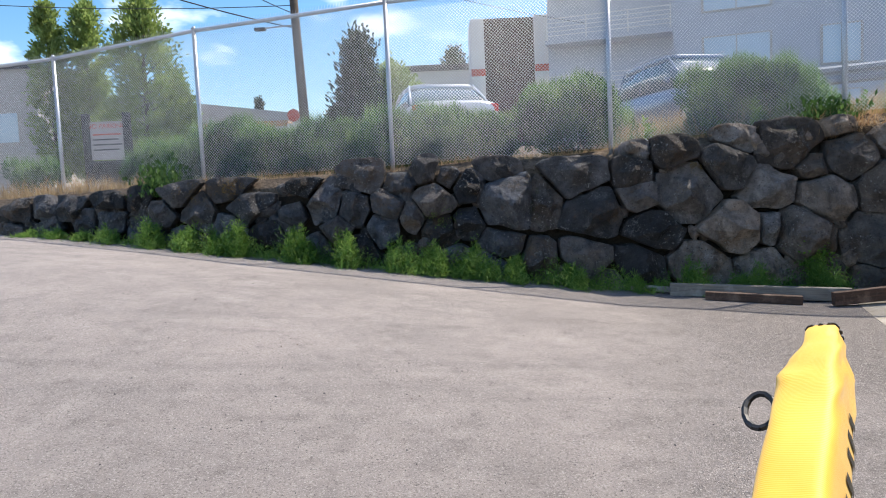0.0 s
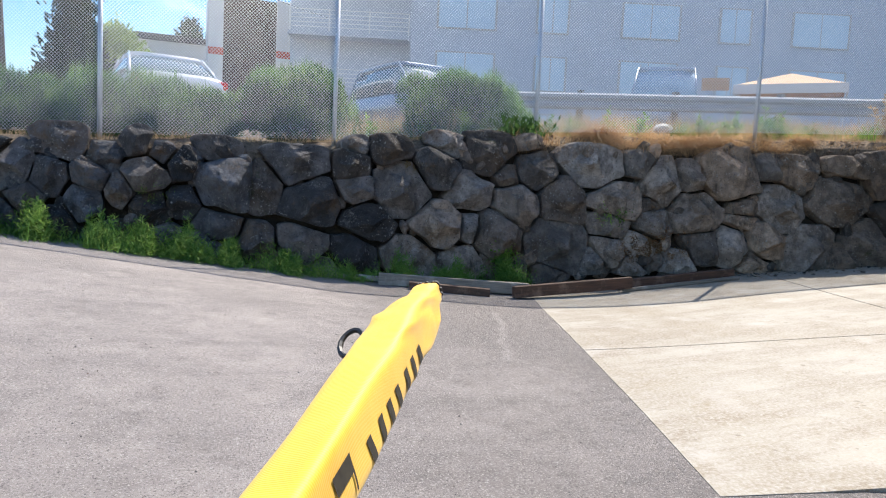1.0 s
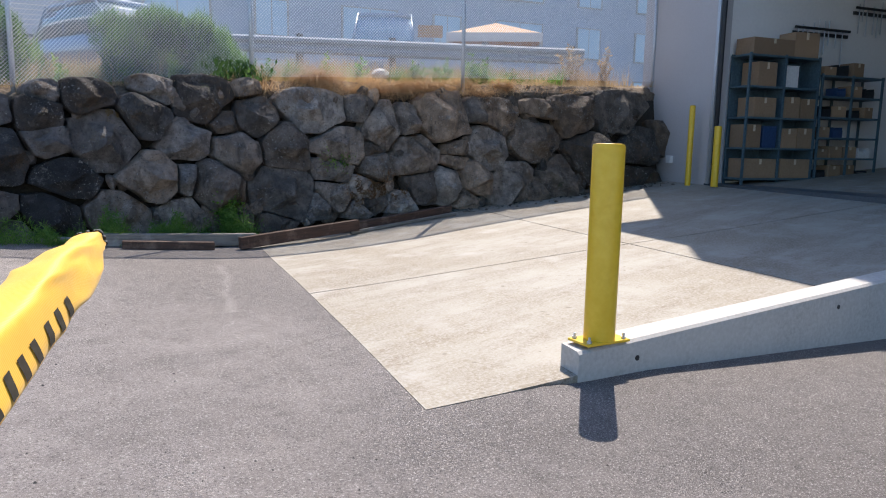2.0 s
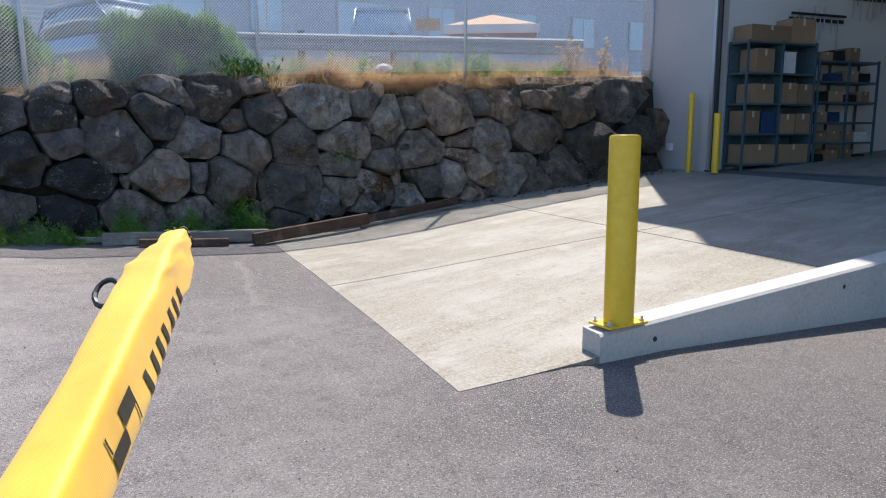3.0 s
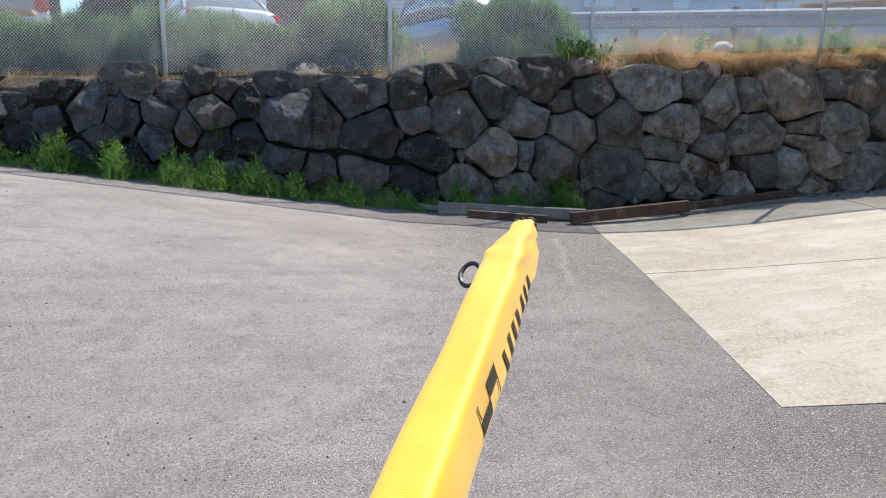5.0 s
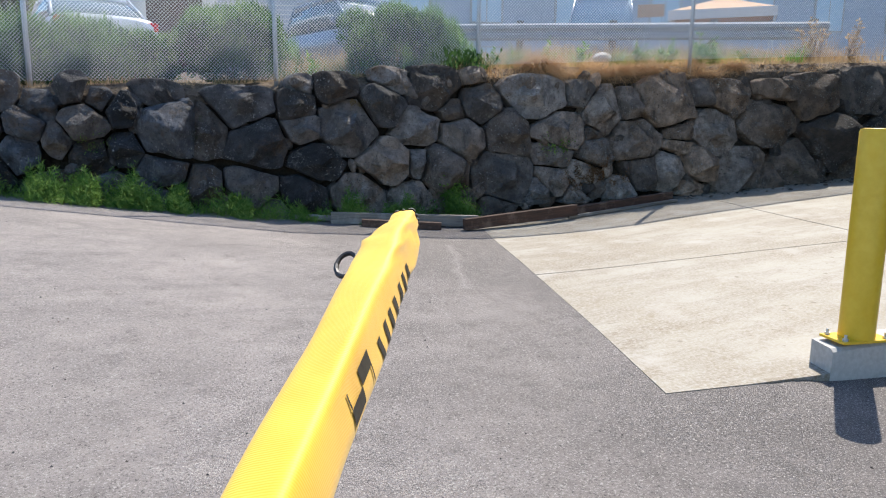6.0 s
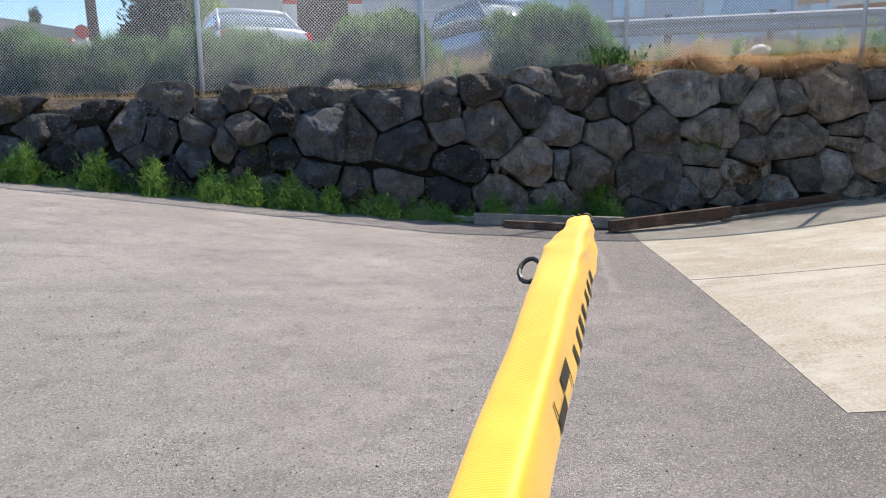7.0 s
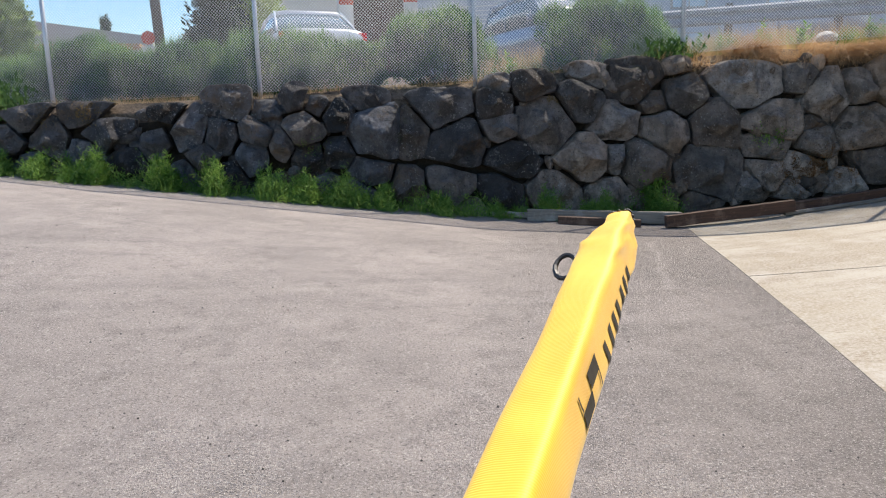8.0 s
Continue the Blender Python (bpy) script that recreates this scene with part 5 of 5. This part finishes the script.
part("beam", bm, RAIL, gr)
for k in (0.03, 0.27, 0.5, 0.74, 0.97):
    p = GA + gd * k - gnrm * 0.08
    part("post", boxed(p.x - 0.05, p.x + 0.05, p.y - 0.05, p.y + 0.05, p.z - 0.6, p.z + 0.5), WOOD_GREY, gr, "timber post")

# ---- canopy, sign boards beyond ----
TAN = surface("tan_canvas", (0.50, 0.30, 0.16), (0.42, 0.25, 0.13), None, 2, 20, 0.8, bump=0)
cp = thing("canopy_tent", (16.4, 15.1, 2.7), "tan and white pop-up canopy beyond the guardrail", "canopy", turn=-48)
bm = bmesh.new()
ap = bm.verts.new((0, 0, 2.15))
lo = [bm.verts.new(p) for p in ((-1.35, -1.35, 1.66), (1.35, -1.35, 1.66), (1.35, 1.35, 1.66), (-1.35, 1.35, 1.66))]
for i in range(4):
    bm.faces.new((lo[i], lo[(i + 1) % 4], ap))
bm.faces.new(lo[::-1])
part("roof", bm, TAN, cp)
for sx, sy, lx, ly in ((0, -1.36, 1.36, 0.01), (0, 1.36, 1.36, 0.01), (-1.36, 0, 0.01, 1.36), (1.36, 0, 0.01, 1.36)):
    part("valance", boxed(sx - lx, sx + lx, sy - ly, sy + ly, 1.42, 1.67), WHITE, cp, "white valance")
for sx in (-1.3, 1.3):
    for sy in (-1.3, 1.3):
        part("leg", boxed(sx - 0.02, sx + 0.02, sy - 0.02, sy + 0.02, 0, 1.66), GALV, cp)
sg = thing("orange_sign", (13.6, 14.9, 2.7), "orange site sign on two steel legs", "sign", turn=-42)
part("panel", boxed(-0.34, 0.34, -0.02, 0.02, 1.4, 1.72), TAN, sg)
for x in (-0.28, 0.28):
    part("leg", boxed(x - 0.02, x + 0.02, 0.022, 0.05, 0, 1.68), GALV, sg)

# stop sign
st_ = thing("stop_sign", (-4.05, 21.0, 1.9), "red octagonal road sign with a white plate below", "sign")
bm = bmesh.new()
rod(bm, (0, 0.02, 0), (0, 0.02, 2.05), 0.03, 0.03, 8)
part("pole", bm, GALV, st_)
bm = bmesh.new()
rod(bm, (0, -0.012, 1.85), (0, 0.0, 1.85), 0.19, 0.19, 8)
part("face", bm, RED, st_)
part("plate", boxed(-0.2, 0.2, -0.012, 0, 1.38, 1.62), WHITE, st_)

# ---- buildings beyond ----
WINDOW, wn_, wl_, wb_ = shader("window_glass", 0.05)
wb_.inputs["Base Color"].default_value = (0.55, 0.68, 0.78, 1)
wb_.inputs["Specular IOR Level"].default_value = 0.9
apt = thing("apartment_block", (5.9, 38.1, 2.0), "grey clad apartment block with paired windows", "apartment building", turn=math.degrees(math.atan2(-0.333, 0.943)))
part("wall", boxed(6.5, 46, 0, 12, -1.5, 14.5), SIDING, apt)
part("wall", boxed(0, 6.497, 1.4, 12, -1.5, 14.5), SIDING, apt)
part("roof", boxed(-0.3, 46.3, -0.3, 12.3, 14.5, 14.8), DARK, apt)
for fl in range(5):
    z = 1.55 + 3.0 * fl
    for u in (9.4, 13.9, 19.1, 23.6, 28.2, 33, 38, 43):
        if z + 1.7 > 14.4:
            continue
        w_ = 1.5 if u in (9.4, 19.1, 28.2, 38) else 0.8
        win = part("window", boxed(u - w_ - 0.08, u + w_ + 0.08, -0.06, -0.002, z - 0.08, z + 1.78), KERB, apt)
        for k in range(2):
            part("pane", boxed(u - w_ + k * w_ + 0.03, u - w_ + (k + 1) * w_ - 0.03, -0.075, -0.062, z, z + 1.7), WINDOW, win)
    part("balcony", boxed(0.1, 6.4, 0.05, 1.38, z - 0.75, z - 0.55), SIDING, apt)
    for k in range(5):
        part("balcony_rail", boxed(0.1, 6.4, 0.03, 0.07, z - 0.35 + 0.22 * k, z - 0.31 + 0.22 * k), WHITE, apt, "white metal rail")
    for x in (0.1, 2.2, 4.3, 6.36):
        part("balcony_post", boxed(x, x + 0.06, 0.08, 0.13, z - 0.55, z + 0.6), WHITE, apt)

py = thing("sign_tower", (2.3, 42, 2.0), "white framed tower with a dark brown panel", "tower")
part("pier", boxed(0, 0.78, 0, 3, -0.5, 9.2), WHITE, py)
part("pier", boxed(3.70, 4.55, 0, 3, -0.5, 9.3), WHITE, py)
part("panel", boxed(0.783, 3.697, 0.25, 2.6, -0.5, 9.25), BROWN, py, "dark brown ribbed panel")
for i in range(18):
    part("rib", boxed(0.79 + 0.163 * i, 0.84 + 0.163 * i, 0.20, 0.247, 0, 9.2), BROWN, py)
part("band", boxed(-0.02, 0.80, -0.04, -0.002, 5.95, 6.35), RED, py, "red band")
part("band", boxed(3.68, 4.57, -0.04, -0.002, 6.1, 6.5), RED, py, "red band")

sh = thing("shop_building", (-1.9, 50, 2.0), "low white building with a dark roof edge", "building")
part("wall", boxed(0, 9, 0, 9, -1, 7.7), WHITE, sh)
part("roof", boxed(-0.2, 9.2, -0.2, 9.2, 7.7, 8.1), DARK, sh)
part("window", boxed(1.6, 3.0, -0.05, -0.003, 4.9, 6.2), DARK, sh)
whs = thing("far_warehouse", (-27, 60, 2.0), "long low grey warehouse in the distance", "warehouse")
bm = bmesh.new()
c = [bm.verts.new(p) for p in ((0, 0, -1), (14.6, 6, -1), (14.6, 20, -1), (0, 14, -1), (0, 0, 8.6), (14.6, 6, 7.1), (14.6, 20, 7.1), (0, 14, 8.6))]
for f in ((0, 1, 5, 4), (1, 2, 6, 5), (2, 3, 7, 6), (3, 0, 4, 7), (4, 5, 6, 7)):
    bm.faces.new([c[i] for i in f])
part("wall", bm, KERB, whs)
part("awning", boxed(6, 15, -1.2, 1.0, 5.5, 5.75), TAN, whs, "tan awning")
gh = thing("grey_building", (-36, 45, 2.0), "plain grey building behind the trees", "building")
part("wall", boxed(0, 11.3, 0, 9, -1, 8.1), KERB, gh)
part("roof", boxed(-0.2, 11.5, -0.2, 9.2, 8.1, 8.35), DARK, gh)
for i in range(3):
    part("window", boxed(1.2 + 3.4 * i, 3.2 + 3.4 * i, -0.05, -0.003, 3.6, 5.4), WINDOW, gh)


# ---- trees ----
def tree(name, place, h_, r_, label, mat, n, leaf, shape, seed):
    rs_ = random.Random(seed)
    t = thing(name, place, label, "tree", "trees beyond the yard")
    bm = bmesh.new()
    rod(bm, (0, 0, -0.4), (0, 0, h_ * 0.5), r_ * 0.12, r_ * 0.07, 9)
    rod(bm, (0, 0, h_ * 0.5), (0, 0, h_ * 0.97), r_ * 0.07, 0.02, 9)
    limbs = []
    for i in range(46):
        z = h_ * (0.12 + 0.86 * i / 45)
        a = i * 2.4 + rs_.uniform(-0.4, 0.4)
        L = r_ * shape(z / h_) * rs_.uniform(0.7, 1.1)
        e = Vector((math.cos(a) * L, math.sin(a) * L, z + L * (0.55 if mat is LEAF else -0.1)))
        limbs.append((Vector((0, 0, z)), e))
        rod(bm, (0, 0, z), e, r_ * 0.03, 0.01, 5)
    part("trunk", bm, BARK, t)

    def inside(q):
        a, b = q.choice(limbs)
        p = a.lerp(b, 0.35 + 0.7 * q.random()) + Vector((q.gauss(0, 1), q.gauss(0, 1), q.gauss(0, 1.2))) * r_ * 0.13
        return p, Vector((p.x, p.y, 0.3 * r_)).normalized()

    foliage("crown", mat, t, rs_, n, inside, leaf, 0.4)
    return t


def poplar(k):
    return (0.45 + 0.55 * min(1, k / 0.3)) * min(1, (1.02 - k) / 0.45) ** 0.6


def fir(k):
    return max(0.04, 1.02 - k)


for i, (x, y, h_, r_) in enumerate(((-21.1, 40, 10.5, 1.05), (-19.2, 40.5, 10.5, 1.25), (-15.1, 38, 9.8, 1.75), (-20.0, 41, 6.5, 1.4), (-13.7, 38.5, 5.8, 1.0))):
    tree("poplar_tree", (x, y, 2), h_, r_, "tall columnar light green tree with an uneven crown", LEAF, 11000, 0.24, poplar, 50 + i)
tree("conifer_tree", (-4.6, 45, 2), 8.9, 2.9, "dark green conifer with drooping limbs", NEEDLE, 8000, 0.36, fir, 60)
tree("leafy_tree", (-2.6, 46.5, 2), 7.2, 1.8, "yellowish green broadleaf tree", LEAF, 6000, 0.36, poplar, 61)
tree("leafy_tree", (-8.2, 60, 2), 6.6, 1.8, "small dark tree behind the road", NEEDLE, 4000, 0.36, poplar, 62)
tree("conifer_tree", (-16.5, 68, 2), 8.8, 1.0, "distant slim dark green conifer", NEEDLE, 2500, 0.34, fir, 63)
tree("leafy_tree", (1.8, 62, 2), 11.3, 1.8, "distant dark green tree above the roofs", NEEDLE, 3500, 0.4, poplar, 64)

# ---- utility pole and cables ----
up = thing("utility_pole", (-4.55, 26, 1.9), "weathered timber utility pole carrying cables", "utility pole")
bm = bmesh.new()
rod(bm, (0, 0, -0.5), (-0.35, 0, 9.5), 0.19, 0.13, 14)
part("pole", bm, BARK, up, "", True)
part("cross_arm", boxed(-1.5, 0.9, -0.06, 0.06, 8.6, 8.74), WOOD_GREY, up)
bm = bmesh.new()
rod(bm, (-0.2, -0.05, 5.6), (-1.25, -0.4, 5.45), 0.03, 0.025, 8)
part("lamp_arm", bm, GALV, up)
part("lamp_head", boxed(-1.6, -1.2, -0.5, -0.3, 5.36, 5.47, None, 0.03), DARK, up)


def cable(a, b, sag, r=0.02):
    a, b = Vector(a), Vector(b)
    bm = bmesh.new()
    prev = None
    for i in range(17):
        k = i / 16
        p = a.lerp(b, k) - Vector((0, 0, sag * 4 * k * (1 - k)))
        if prev is not None:
            rod(bm, prev, p, r, r, 5)
        prev = p
    return tagged(part("overhead_cable", bm, DARK), "black overhead cable strung from the pole", "cable", "cables")


cable((-4.8, 26, 7.4), (-16, 22, 11.0), 0.4, 0.022)
cable((-4.8, 26, 8.2), (-28, 30, 11.2), 0.5, 0.015)
cable((-4.8, 26, 7.9), (-9.0, 14, 9.0), 0.3, 0.015)
cable((-4.9, 26, 8.5), (-2.0, 10, 11.5), 0.3, 0.012)
cable((-4.8, 26, 10.0), (14, 44, 10.5), 0.5, 0.015)


# ---- carried level bag ----
def level_bag():
    a, b = Vector((0.176, 0.300, 0.729)), Vector((0.918, 1.542, 0.981))
    d = b - a
    t = thing("level_bag", (0, 0, 0), "yellow woven fabric bag holding a long spirit level", "tool bag")
    t.matrix_basis = Matrix.Translation(a) @ d.to_track_quat("X", "Z").to_matrix().to_4x4() @ pose(0, 0, 0, -14, 0, 0)
    L = d.length

    def shaped(x, y, z):
        """A point of the square section, tapered to the tip, sagging and creased."""
        k = x / L
        s = 1.0 if k < 0.76 else 1 - ((k - 0.76) / 0.24) ** 2.2 * 0.72
        p = Vector((x, y * 0.052 * (0.3 + 0.7 * s), z * 0.060 * s))
        soft = noise.noise((x * 4, y * 1.3, z * 1.3)) * 0.005
        if k > 0.6:
            soft += (0.35 - abs(noise.noise((x * 7 + z * 1.6, y * 0.7, z * 0.7 + 4)))) * 0.016 * min(1, (k - 0.6) / 0.2)
        p.y += soft * y
        p.z += soft * z + noise.noise((x * 2.3, 0, 7)) * 0.007 + 0.012 * (1 - s)
        return p

    def skin(x, v, side, off=0.0):
        """A place on the flat side: v from -1 (lower edge) to 1 (upper edge)."""
        p = shaped(x, side * (1 - abs(v) ** 5) ** 0.2, v)
        p.y += side * off
        return p

    bm = bmesh.new()
    section = []
    for i in range(48):
        an = 2 * math.pi * (i + 0.5) / 48
        c, s_ = math.cos(an), math.sin(an)
        section.append((math.copysign(abs(c) ** 0.4, c), math.copysign(abs(s_) ** 0.4, s_)))
    loft(bm, [[shaped(L * i / 89, y, z) for y, z in section] for i in range(90)])
    part("cover", bm, FABRIC, t, "", True)
    def mark(name, x0, x1, z0, z1, slant=0.0):
        """A printed shape lying on the side of the cover."""
        bm = bmesh.new()
        n = 8
        g = [[bm.verts.new(skin(x0 + (x1 - x0) * i / n + slant * j / n, z0 + (z1 - z0) * j / n, -1, 0.0022)) for i in range(n + 1)] for j in range(n + 1)]
        for j in range(n):
            for i in range(n):
                bm.faces.new((g[j][i], g[j][i + 1], g[j + 1][i + 1], g[j + 1][i]))
        part(name, bm, PRINT, t, "dark printed shape")

    # lettering kept as plain bars
    for i in range(7):
        mark("side_mark", L - 0.40 - 0.062 * i, L - 0.376 - 0.062 * i, -0.70, 0.0, 0.006 * (i % 3 - 1))
    mark("checker_mark", L - 1.00, L - 0.925, -0.62, -0.12)
    mark("checker_mark", L - 0.922, L - 0.85, -0.12, 0.38)
    mark("checker_line", L - 1.00, L - 0.994, -0.1, 0.38)
    mark("checker_line", L - 0.856, L - 0.85, -0.62, -0.12)
    bm = bmesh.new()
    prev = None
    for i in range(15):
        q = math.pi * 2 * i / 14
        p = Vector((L - 0.42 + 0.034 * math.cos(q), 0.074 + 0.026 * math.sin(q), 0.040 + 0.016 * math.cos(q)))
        if prev is not None:
            rod(bm, prev, p, 0.006, 0.006, 6)
        prev = p
    part("carry_loop", bm, DARK, t, "black cord loop")
    bm = bmesh.new()
    for i in range(24):
        an = 2 * math.pi * i / 24
        c, s_ = math.cos(an), math.sin(an)
        p = shaped(L, math.copysign(abs(c) ** 0.4, c), math.copysign(abs(s_) ** 0.4, s_))
        rod(bm, p - Vector((0.007, 0, 0)), p + Vector((0.006, 0, 0)), 0.006, 0.004, 6)
    part("end_cap", bm, DARK, t, "black frayed seam at the tip")


PRINT = surface("dark_print", (0.035, 0.03, 0.02), (0.025, 0.02, 0.015), None, 20, 80, 0.6, bump=0)
FABRIC, fn, fl_, fb = shader("yellow_fabric", 0.6)
fco = fn.new("ShaderNodeTexCoord")
fw = fn.new("ShaderNodeTexWave")
fw.inputs["Scale"].default_value, fw.inputs["Distortion"].default_value = 60, 0.4
fl_.new(fco.outputs["Object"], fw.inputs["Vector"])
fv, _ = noise_fac(fn, fl_, fco.outputs["Object"], 9, 0.3, 0.7)
fl_.new(mixed(fn, fl_, fv, (0.81, 0.425, 0.012), (0.88, 0.515, 0.03)), fb.inputs["Base Color"])
fbp = fn.new("ShaderNodeBump")
fbp.inputs["Strength"].default_value, fbp.inputs["Distance"].default_value = 0.15, 0.002
fl_.new(fw.outputs["Fac"], fbp.inputs["Height"])
fl_.new(fbp.outputs[0], fb.inputs["Normal"])
fb.inputs["Sheen Weight"].default_value = 0.2
level_bag()
